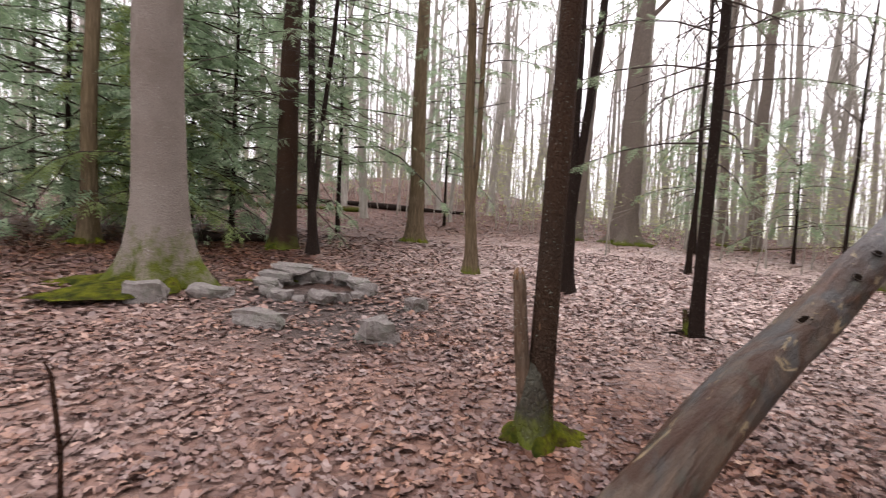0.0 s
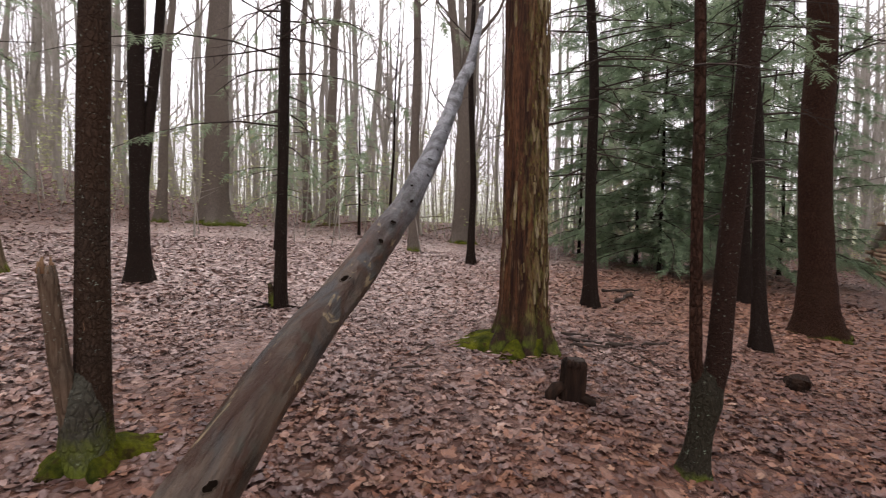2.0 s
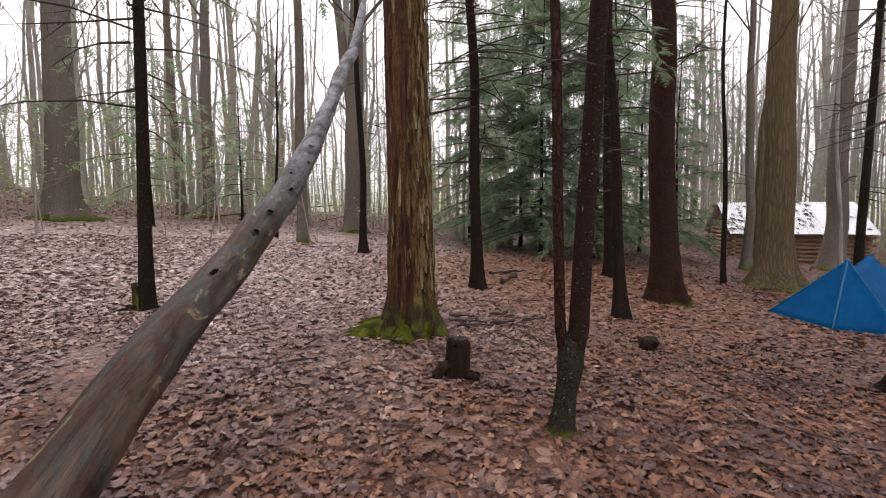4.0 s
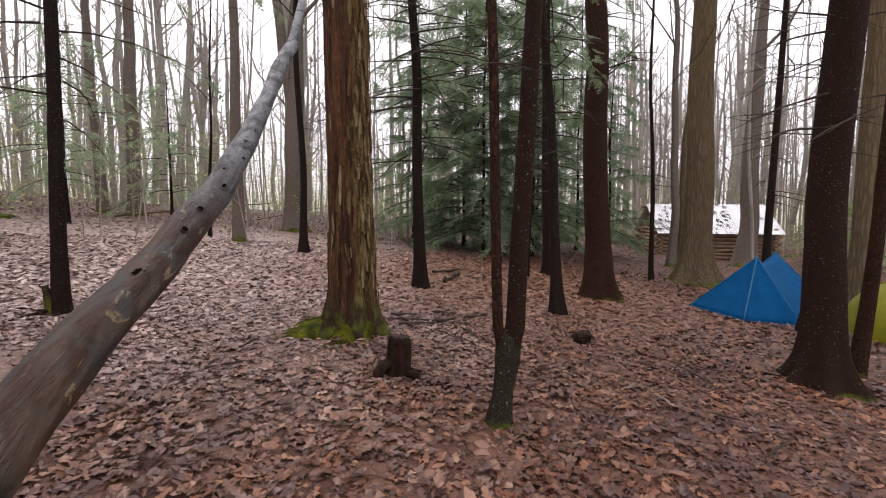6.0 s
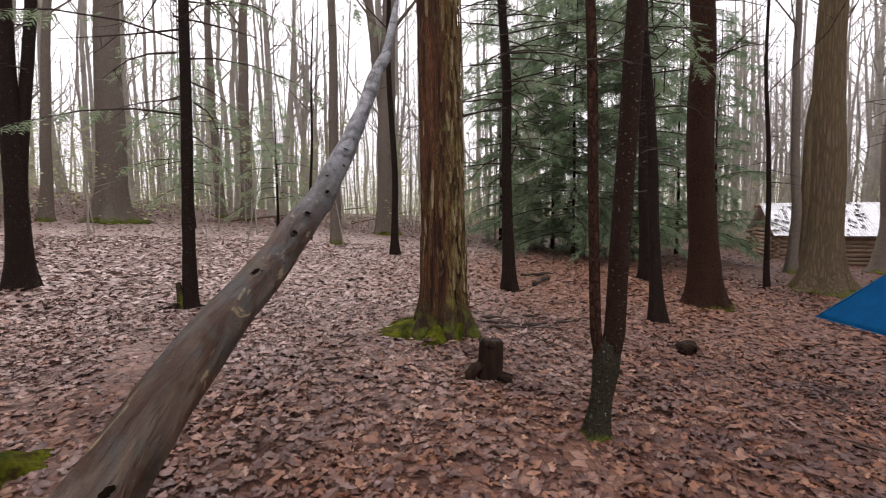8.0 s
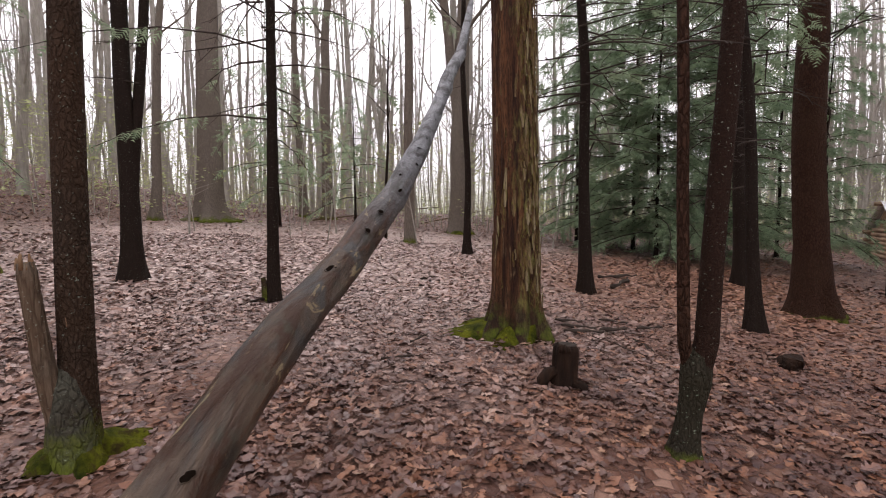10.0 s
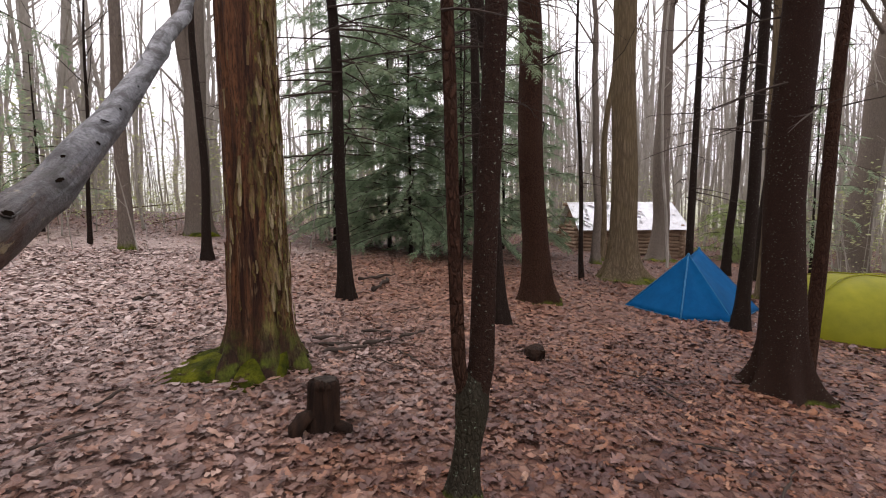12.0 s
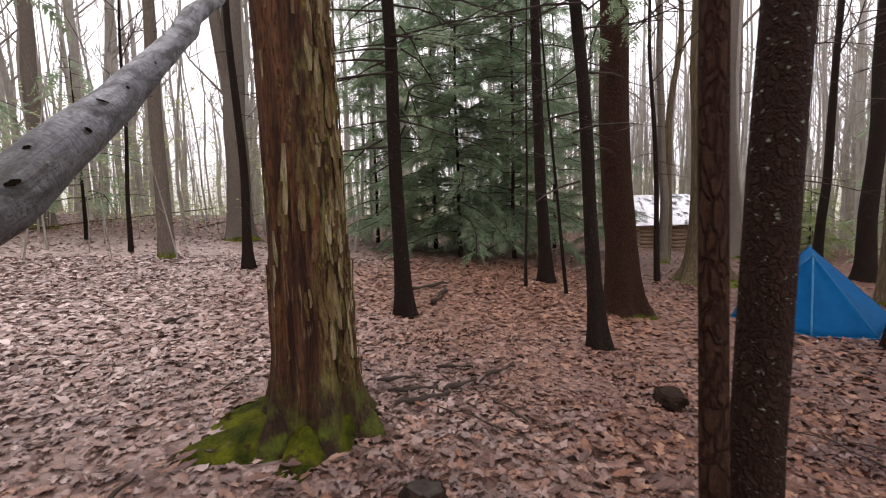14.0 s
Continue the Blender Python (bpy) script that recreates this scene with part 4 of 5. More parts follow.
# hemlocks
for words, hx, hy, tall, wide, low, n, thick in (
    ("dense dark green hemlock with low sweeping boughs", 16.5, 6.1, 10.0, 3.0, 0.5, 120, 42),
    ("dense dark green hemlock with low sweeping boughs", 14.6, 4.7, 8.5, 2.1, 0.6, 80, 38),
    ("dense dark green hemlock with low sweeping boughs", 18.6, 3.8, 10.5, 2.6, 0.6, 80, 36),
    ("dense dark green hemlock with low sweeping boughs", 17.2, 8.6, 9.0, 2.3, 0.6, 70, 34),
    ("thin green hemlock behind the red pine", 21.0, 2.6, 10.0, 2.2, 0.8, 56, 24),
    ("thin green hemlock behind the red pine", 24.0, 4.4, 11.0, 2.4, 0.8, 56, 24),
    ("dense dark green hemlock with low sweeping boughs", 15.6, 3.3, 9.0, 2.0, 0.4, 80, 34),
    ("hanging green hemlock at the clearing's edge", -6.6, 11.2, 11, 2.8, 0.7, 80, 34),
    ("young green hemlock beside the cabin clearing", 19.6, 1.2, 7.0, 1.7, 0.5, 50, 28),
    ("tall green hemlock behind the beech", -5.2, 11.4, 11.5, 3.0, 1.0, 90, 36),
    ("hanging green hemlock at the clearing's edge", -8.6, 10.6, 12, 3.4, 0.6, 100, 38),
    ("hanging green hemlock at the clearing's edge", -7.4, 13.6, 12, 3.2, 1.0, 80, 30),
    ("green hemlock overhanging the fire ring", -3.2, 14.0, 12.5, 3.4, 2.0, 80, 30),
    ("green hemlock among trunks on the slope", 0.0, 19.5, 10, 2.6, 2.2, 50, 22),
    ("green hemlock at the dim edge of the wood", -10.5, 7.4, 11, 3.2, 0.6, 90, 34),
    ("green hemlock at the dim edge of the wood", -11.5, 13.0, 12, 3.4, 0.8, 70, 28),
    ("thin-crowned hemlock at the back of the clearing", 8.2, 15.2, 8.0, 1.9, 1.2, 34, 16),
    ("thin-crowned hemlock at the back of the clearing", 11.0, 14.6, 7.0, 1.6, 1.0, 28, 14),
    ("young hemlock far behind the tents", 22.5, -9.6, 7.5, 1.9, 0.6, 40, 18),
    ("young hemlock far behind the tents", 20.0, -14.0, 8.5, 2.1, 0.6, 40, 18),
):
    # Hemlocks outside the dense group get the needles paled for mist.
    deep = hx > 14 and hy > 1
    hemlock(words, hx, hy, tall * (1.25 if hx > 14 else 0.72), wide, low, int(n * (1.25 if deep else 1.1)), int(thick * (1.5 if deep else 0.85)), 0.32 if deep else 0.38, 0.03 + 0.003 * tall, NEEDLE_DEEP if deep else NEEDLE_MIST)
hemlock("pale green young hemlock near the beech", -6.1, 9.4, 4.6, 1.8, 0.5, 50, 30, 0.32, 0.05, NEEDLE_PALE)
hemlock("low bushy hemlock beside the cabin", 27.0, -8.2, 3.2, 1.9, 0.2, 46, 26, 0.34, 0.05, NEEDLE_PALE)

# sparse green sprays on the long lower boughs of near conifers
for hx, hy, lo, hi, n, spread in ((2.78, 5.01, 1.9, 5.0, 16, 2.2), (-2.58, 9.22, 2.2, 6.5, 26, 2.6), (-3.36, 9.75, 2.2, 7.5, 34, 2.9), (0.52, 8.32, 3.4, 6.5, 10, 1.6), (6.85, 3.13, 2.9, 6.5, 12, 1.5), (6.61, 0.90, 3.2, 6.0, 8, 1.2)):
    rng = random.Random(int(hx * 91 + hy * 17))
    t = PLANTED[hx, hy]
    green = Geo()
    for i in range(n):
        a = rng.uniform(0, 2 * math.pi)
        b = spread * rng.uniform(0.5, 1.1)
        out = Vector((math.cos(a), math.sin(a), 0))
        p = Vector((0, 0, lo + (hi - lo) * i / n))
        curve = [p + out * (b * s) + Vector((0, 0, b * (0.1 * s - 0.38 * s * s))) for s in (0, 0.25, 0.5, 0.75, 1.0)]
        wood = Geo()
        wood.tube(curve, [0.012, 0.009, 0.007, 0.005, 0.002], 4, False)
        part("branch", wood, TWIG, t, smooth=False)
        sprays(green, [curve[1], curve[2], curve[3], curve[4]], rng, 0.17, 34)
    tagged(part("foliage", green, NEEDLE, t, "sparse green needle sprays", False), kind="stuff")

# evergreen tops of the dark pines, high over the camp
for px, py, lo, hi, n, spread in ((5.50, -1.73, 7.0, 15.0, 34, 3.0), (8.81, 0.55, 8.0, 16.0, 34, 3.0), (6.61, 0.90, 6.5, 11.5, 22, 2.2), (6.85, 3.13, 7.0, 11.5, 20, 2.0), (11.18, 1.90, 7.0, 13.5, 18, 2.0)):
    rng = random.Random(int(px * 53 + py * 29))
    t = PLANTED[px, py]
    green = Geo()
    for i in range(n):
        a = i * 2.4 + rng.uniform(-0.5, 0.5)
        b = spread * (1 - 0.6 * i / n) * rng.uniform(0.6, 1.1)
        out = Vector((math.cos(a), math.sin(a), 0))
        p = Vector((0, 0, lo + (hi - lo) * i / n))
        curve = [p + out * (b * s) + Vector((0, 0, b * (0.2 * s - 0.3 * s * s))) for s in (0, 0.25, 0.5, 0.75, 1.0)]
        wood = Geo()
        wood.tube(curve, [0.02, 0.015, 0.011, 0.007, 0.003], 4, False)
        part("branch", wood, TWIG, t, smooth=False)
        sprays(green, curve, rng, 0.42, 10)
    tagged(part("foliage", green, NEEDLE, t, "green needle sprays", False), kind="stuff")

# ---- the leaning dead trunk ----


def build_leaning_log():
    a = radians(32)
    t = thing("leaning_log", "long weathered barkless tree trunk leaning across the clearing", "log", 0.935, 1.61, 0.0, turn=34.5)
    line = ((-1.6, 0.19, 0.122), (-0.9, 0.45, 0.116), (-0.32, 0.68, 0.110), (0.0, 0.82, 0.107), (0.4, 0.955, 0.106), (0.85, 1.08, 0.107), (1.27, 1.215, 0.110), (1.8, 1.42, 0.114), (2.23, 1.58, 0.114), (2.77, 1.87, 0.108), (3.3, 2.15, 0.104), (4.0, 2.54, 0.098), (4.9, 3.02, 0.094), (5.45, 3.33, 0.112), (5.7, 3.53, 0.098), (6.6, 4.02, 0.098), (7.4, 4.45, 0.108), (7.65, 4.72, 0.086), (8.3, 5.27, 0.084), (9.2, 6.0, 0.07), (10.4, 6.9, 0.035))
    pts, radii = [], []
    for (x0, z0, r0), (x1, z1, r1) in zip(line, line[1:]):
        n = max(2, int((x1 - x0) / 0.07))
        for i in range(n):
            s = i / n
            x = x0 + (x1 - x0) * s
            pts.append(Vector((x, 0.02 * math.sin(x * 1.3), z0 + (z1 - z0) * s + 0.008 * noise.noise((x * 2, 0, 0)))))
            radii.append(r0 + (r1 - r0) * s)
    geo = Geo()
    geo.tube(pts, radii, 56, True, lambda i, t, p: 1 + 0.10 * noise.noise((math.cos(t) * 1.5, math.sin(t) * 1.5, p.x * 2.2)) + 0.035 * noise.noise((math.cos(t) * 7, math.sin(t) * 7, p.x * 1.8)) + 0.02 * noise.noise((math.cos(t) * 14, math.sin(t) * 14, p.x * 3)) - 0.10 * max(0, 0.22 - abs(noise.noise((math.cos(t) * 2.4, math.sin(t) * 2.4, p.x * 0.7 + 4)))))
    part("trunk", geo, DEADWOOD, t)

    def knot(x, turn, length, width, tilt):
        """A raised oval rim round a dark disc for the hole's shade; turn: degrees from straight up towards the walker.
        """
        i = min(range(len(pts)), key=lambda k: abs(pts[k].x - x))
        d = (pts[i + 1] - pts[i - 1]).normalized()
        side = Vector((0, -1, 0))
        up = d.cross(side).normalized()
        if up.z < 0:
            up = -up
        n = (up * math.cos(radians(turn)) + side * math.sin(radians(turn))).normalized()
        w = d.cross(n).normalized()
        e = (d * math.cos(radians(tilt)) + w * math.sin(radians(tilt))).normalized()
        f = n.cross(e)
        c = pts[i] + n * (radii[i] * 1.03)
        ring = [c + e * (length * math.cos(k * math.pi / 9)) + f * (width * math.sin(k * math.pi / 9)) * (1 + 0.2 * math.sin(k * 2.1)) - n * (width * width * math.sin(k * math.pi / 9) ** 2 / (2 * radii[i])) for k in range(18)]
        rim = Geo()
        rim.tube(ring + [ring[0]], [width * 0.22] * 19, 6, False)
        k = part("knot_rim", rim, DEADWOOD, t)
        # No real depth: a flat disc whose dark colour stands for shade.
        hollow = Geo()
        hollow.v = [c + n * 0.004] + [p + n * 0.003 for p in ring]
        hollow.f = [(0, 1 + j, 1 + (j + 1) % 18) for j in range(18)]
        part("hollow", hollow, KNOT_SHADE, k, "flat dark disc for the shade in a broken-off branch's knot hole")

    for spec in ((0.86, 22, 0.05, 0.022, 12), (1.42, 38, 0.03, 0.021, 0), (1.74, 36, 0.03, 0.021, 20), (2.22, 42, 0.042, 0.012, 8), (2.5, 12, 0.022, 0.012, 0), (2.75, 58, 0.020, 0.015, 30), (3.05, 30, 0.03, 0.012, 60), (3.4, 44, 0.016, 0.012, 0), (-0.37, 42, 0.026, 0.012, 20), (3.9, 50, 0.016, 0.011, 0)):
        knot(*spec)
    for x, z, n in ((1.9, 0.10, 0.05), (4.6, 0.09, 0.10), (5.0, 0.08, 0.12)):
        i = min(range(len(pts)), key=lambda k: abs(pts[k].x - x))
        stubs = Geo()
        stubs.tube([pts[i], pts[i] + Vector((0.04, 0.02, z + 0.02)), pts[i] + Vector((0.08, 0.04, z + n))], [0.02, 0.014, 0.005], 6)
        part("branch_stub", stubs, DEADWOOD, t)


build_leaning_log()

# ---- stump, clod, rocks ----


def build_stump():
    t = thing("tree_stump", "small dark rotting stump with a hollow side", "stump", 3.22, 1.53)
    geo = Geo()
    shape = lambda i, a, p: 1 + 0.10 * math.sin(2 * a + 0.6) + 0.12 * noise.noise((math.cos(a) * 2, math.sin(a) * 2, p.z * 3)) + 0.08 * math.sin(7 * a + p.z * 4) + 0.05 * math.sin(13 * a)
    geo.tube([(0, 0, -0.06), (0, 0, 0.0), (0.004, -0.004, 0.08), (0.008, -0.008, 0.16), (0.012, -0.012, 0.25), (0.014, -0.014, 0.285), (0.016, -0.015, 0.30)], [0.105, 0.092, 0.083, 0.08, 0.079, 0.077, 0.066], 40, True, shape)
    part("trunk", geo, STUMP_WOOD, t)
    top = Geo()
    top.tube([(0.016, -0.015, 0.299), (0.016, -0.015, 0.306)], [0.067, 0.06], 28, True, shape)
    part("cut_top", top, plain_noise("weathered_cut_wood", (0.02, 0.015, 0.012), (0.07, 0.055, 0.045), 25, 0.8), t)
    for k in range(9):
        g = Geo()
        a = k * 0.7 + 0.3 * math.sin(k * 5)
        e = Vector((0.016 + 0.062 * math.cos(a), -0.015 + 0.062 * math.sin(a), 0.26))
        g.tube([e, e + Vector((0.004 * math.cos(a), 0.004 * math.sin(a), 0.03)), e + Vector((0, 0, 0.046 + 0.014 * math.sin(k * 2.7)))], [0.024, 0.017, 0.004], 6)
        part("splinter", g, STUMP_WOOD, t)
    for k, (a, r, tall) in enumerate(((2.55, 0.05, 0.11), (2.05, 0.036, 0.08), (4.9, 0.03, 0.03))):
        g = Geo()
        d = Vector((math.cos(a), math.sin(a), 0))
        g.tube([d * 0.06 + Vector((0, 0, tall)), d * 0.115 + Vector((0, 0, tall * 0.9)), d * 0.155 + Vector((0, 0, tall * 0.45)), d * 0.165 + Vector((0, 0, -0.05))], [r * 0.8, r, r * 0.95, r * 0.8], 12, True, shape)
        part("root", g, STUMP_WOOD, t)


build_stump()


def stone(label, x, y, sx, sy, sz, turn, seed, z=None, parent=None, flat=0.55, tilt=0.0, group="stones by the fire"):
    """An angular fieldstone: a cut block with broken, worn edges."""
    bm = bmesh.new()
    bmesh.ops.create_cube(bm, size=1.0)
    bmesh.ops.subdivide_edges(bm, edges=bm.edges[:], cuts=4, use_grid_fill=True)
    for v in bm.verts:
        p = v.co.copy()
        k = p.normalized() * 0.62
        v.co = p.lerp(k, 1 - flat)
        n = Vector((noise.noise(p * 1.6 + Vector((seed, 0, 0))), noise.noise(p * 1.6 + Vector((0, seed, 0))), noise.noise(p * 1.6 + Vector((0, 0, seed)))))
        v.co += n * 0.27 + n.normalized() * 0.05 * noise.noise(p * 6 + Vector((seed, seed, 0)))
        v.co.x, v.co.y, v.co.z = v.co.x * sx, v.co.y * sy, v.co.z * sz
    m = bpy.data.meshes.new("stone")
    bm.to_mesh(m)
    bm.free()
    m.materials.append(ROCK)
    ob = new("stone", m)
    ob.matrix_basis = pose(x, y, (ground_z(x, y) if z is None else z) + sz * 0.42, tilt, tilt * 0.5, turn)
    return tagged(ob, label, "stone", group)


stone("square greenish block of stone on bare soil", -0.58, 4.20, 0.30, 0.25, 0.22, 28, 3.1, flat=0.95)
stone("flat pale slab of stone lying on bare soil", -1.76, 4.50, 0.46, 0.27, 0.13, -10, 7.7, flat=0.9)
stone("grey angular boulder at the beech's roots", -3.18, 5.00, 0.33, 0.27, 0.22, 12, 1.9, flat=0.9)
stone("flat grey slab beside the beech's roots", -2.70, 5.42, 0.40, 0.24, 0.13, 14, 5.2, flat=0.85, tilt=8)
stone("small dark stone near the fire ring", -0.28, 5.40, 0.20, 0.17, 0.16, 40, 8.8, flat=0.85)
ring_c = (-1.60, 6.0)
rng = random.Random(5)
for i in range(15):
    a = 2 * math.pi * i / 15
    s = rng.uniform(0.14, 0.29)
    stone("grey stone of a campfire ring", ring_c[0] + 0.62 * math.cos(a), ring_c[1] + 0.55 * math.sin(a), s, s * rng.uniform(0.65, 0.85), s * rng.uniform(0.5, 0.75), rng.uniform(0, 180), 20 + i * 1.7, group="stones of the fire ring", flat=rng.uniform(0.5, 0.75), tilt=rng.uniform(-12, 12))
for x, y, s, up in ((-2.16, 6.12, 0.36, 0.12), (-2.02, 6.34, 0.46, 0.19), (-1.70, 6.52, 0.26, 0.11), (-1.38, 6.46, 0.24, 0.10), (-1.10, 6.10, 0.30, 0.10), (-2.20, 5.80, 0.30, 0.08)):
    stone("flat slab piled on a campfire ring", x, y, s, s * 0.7, 0.10, s * 60 - 15, s * 31 + up, ground_z(x, y) + up, group="stones of the fire ring", flat=0.85, tilt=5)
clod = stone("dark clod of bark and soil on the leaves", 5.31, 0.41, 0.22, 0.15, 0.12, 20, 4.4, group="litter", flat=0.35)
clod.data.materials.clear()
clod.data.materials.append(STUMP_WOOD)
clod.name = "bark_clod"
clod["category"] = "debris"

# ---- fallen logs and sticks ----


def stick(name, label, x, y, turn, length, r, material=TWIG, group="fallen sticks", rise=0.0, sides=8):
    t = thing(name, label, name.split("_")[-1], x, y, ground_z(x, y) + r * 0.7 + (0.035 if r < 0.05 else 0.0), group, turn)
    g = Geo()
    n = 7
    pts = [Vector(((i / n - 0.5) * length, 0.05 * length * noise.noise((x, i * 0.6, y)), rise * i / n + 0.02 * noise.noise((i, x, y)))) for i in range(n + 1)]
    for p in pts:
        c = math.cos(radians(turn)) * p.x - math.sin(radians(turn)) * p.y, math.sin(radians(turn)) * p.x + math.cos(radians(turn)) * p.y
        p.z += ground_z(x + c[0], y + c[1]) - ground_z(x, y)
    g.tube(pts, [r * (0.75 + 0.3 * math.sin(i * 1.3 + x)) * (1 - 0.35 * i / n) for i in range(n + 1)], sides, True)
    part("wood", g, material, t)


stick("fallen_log", "long dark fallen log on the slope", -3.6, 25.0, -8, 9.5, 0.22, BARK_DARK, "fallen logs")
stick("fallen_log", "mossy fallen log lying on the slope", -6.5, 22.5, 10, 5.0, 0.18, BARK_OLIVE, "fallen logs")
stick("fallen_log", "dark rotten log lying beside a mossy tree", -4.5, 10.2, 30, 1.5, 0.15, BARK_DARK, "fallen logs")
stick("fallen_branch", "brown broken branch by the beech's roots", -2.35, 6.25, 18, 0.8, 0.03, BARK_RED)
rng = random.Random(23)
for x, y, a, n, r in ((4.5, 2.0, -38, 0.42, 0.026), (4.62, 2.12, -52, 0.36, 0.022), (4.85, 1.85, -30, 0.32, 0.026), (5.2, 2.0, -60, 0.3, 0.018), (4.75, 2.3, -45, 0.3, 0.02), (5.3, 1.65, -25, 0.36, 0.02), (3.05, 2.85, 15, 0.3, 0.014), (2.6, 2.6, -20, 0.32, 0.012), (4.6, 1.45, 50, 0.35, 0.012), (8.4, 3.2, 12, 1.5, 0.045), (9.2, 3.6, -12, 1.2, 0.04), (5.4, 5.1, 8, 0.4, 0.02), (4.9, -0.6, 30, 0.6, 0.01), (3.6, -1.0, -30, 0.5, 0.01)):
    stick("fallen_stick", "dark dead stick lying on the leaves", x, y, a, n, r)
for i in range(22):
    x, y = rng.uniform(2.0, 12), rng.uniform(-1.5, 9)
    stick("fallen_stick", "thin dead twig lying on the leaves", x, y, rng.uniform(0, 180), rng.uniform(0.25, 0.7), rng.uniform(0.004, 0.01), sides=5)

stick("fallen_pole", "long thin dead pole propped in the undergrowth", 13.2, 16.0, -38, 5.5, 0.03, BARK_OLIVE, "fallen poles", 0.9)
stick("fallen_pole", "long thin dead pole propped in the undergrowth", 17.5, 14.5, -50, 4.5, 0.028, BARK_OLIVE, "fallen poles", 1.2)

# a bare seedling close by the path at the start
seedling = thing("seedling", "thin bare brown seedling stem", "sapling", -1.02, 1.25)
g = Geo()
g.tube([(0, 0, -0.03), (0.0, 0, 0.3), (-0.01, 0.01, 0.6), (-0.03, 0, 0.82), (-0.05, 0, 0.86)], [0.009, 0.008, 0.007, 0.006, 0.003], 7)
g.tube([(-0.002, 0, 0.32), (-0.12, -0.05, 0.37), (-0.25, -0.12, 0.40)], [0.005, 0.004, 0.002], 5)
g.tube([(-0.01, 0, 0.6), (0.02, 0.03, 0.66)], [0.005, 0.002], 5)
part("stem", g, BARK_RED, seedling)

# ---- blue trekking-pole tent ----


def build_blue_tent():
    o = Vector((9.45, -1.9, ground_z(9.45, -1.9)))
    t = thing("ridge_tent", "blue nylon ridge tent pitched low on the leaves", "tent", o.x, o.y)

    def on(x, y, up=0.02):
        return Vector((x, y, ground_z(x, y) + up)) - o

    left, front, right = on(9.42, -0.93), on(8.58, -1.62), on(8.92, -2.46)
    back_left, back_right = on(12.0, -1.8), on(10.6, -3.45)
    peak, tail = Vector((9.33, -1.88, 0.725)) - o, Vector((11.4, -2.58, 0.67)) - o

    def panel(name, a, b, c, d=None, sag=0.06, n=12, label="", dip=0.0):
        """A cloth panel that sags between its taut edges."""
        g = Geo()
        d = d or c
        normal = (b - a).cross(c - a).normalized()
        for i in range(n + 1):
            for j in range(n + 1):
                u, v = i / n, j / n
                p = a.lerp(b, u).lerp(d.lerp(c, u), v)
                fold = 0.012 * math.sin(9 * u + 4 * v) * (1 - v) * v * 2
                g.v.append(p - Vector((0, 0, dip * 4 * u * (1 - u) * v)) - normal * (sag * 4 * u * (1 - u) * (v * (1 - v) * 2 + 0.15 * (1 - v)) + fold))
        w = n + 1
        g.f = [(i * w + j, (i + 1) * w + j, (i + 1) * w + j + 1, i * w + j + 1) for i in range(n) for j in range(n)]
        ob = part(name, g, BLUE, t, label)
        m = ob.modifiers.new("cloth", "SOLIDIFY")
        m.thickness = 0.004
        return ob

    door_l = panel("door_panel", left, front, peak, sag=0.05)
    panel("door_panel", front, right, peak, sag=0.05)
    panel("side_panel", right, back_right, tail, peak, sag=0.04, dip=0.16)
    panel("side_panel", back_left, left, peak, tail, sag=-0.09, dip=0.16)
    panel("end_panel", back_right, back_left, tail, sag=0.05)

    def seam(name, a, b, r, parent, label, material=BLUE_SEAM):
        g = Geo()
        g.tube([a.lerp(b, k / 6) for k in range(7)], [r] * 7, 6)
        part(name, g, material, parent, label)

    seam("zip", front, peak, 0.012, door_l, "paler blue zip seam down the door")
    for a, b in ((left, front), (front, right), (right, back_right), (left, peak), (right, peak)):
        seam("hem", a, b, 0.008, t, "paler blue taped edge")
    for a, name in ((peak, "peak_cap"), (tail, "peak_cap")):
        g = Geo()
        g.tube([a - Vector((0, 0, 0.03)), a + Vector((0, 0, 0.01)), a + Vector((0, 0, 0.025))], [0.035, 0.02, 0.006], 8)
        part(name, g, BLUE_SEAM, t, "reinforced peak over a pole tip")
    for a, d in ((left, Vector((0.1, 0.35, -0.01))), (front, Vector((-0.3, 0.05, 0.0))), (right, Vector((-0.15, -0.25, -0.01)))):
        seam("guy_line", a, a + d, 0.003, t, "thin pale guy line", CORD)
        g = Geo()
        g.tube([a + d + Vector((0, 0, 0.04)), a + d - Vector((0, 0, 0.08))], [0.006, 0.004], 5)
        part("peg", g, TIN, t, "metal tent peg")


build_blue_tent()


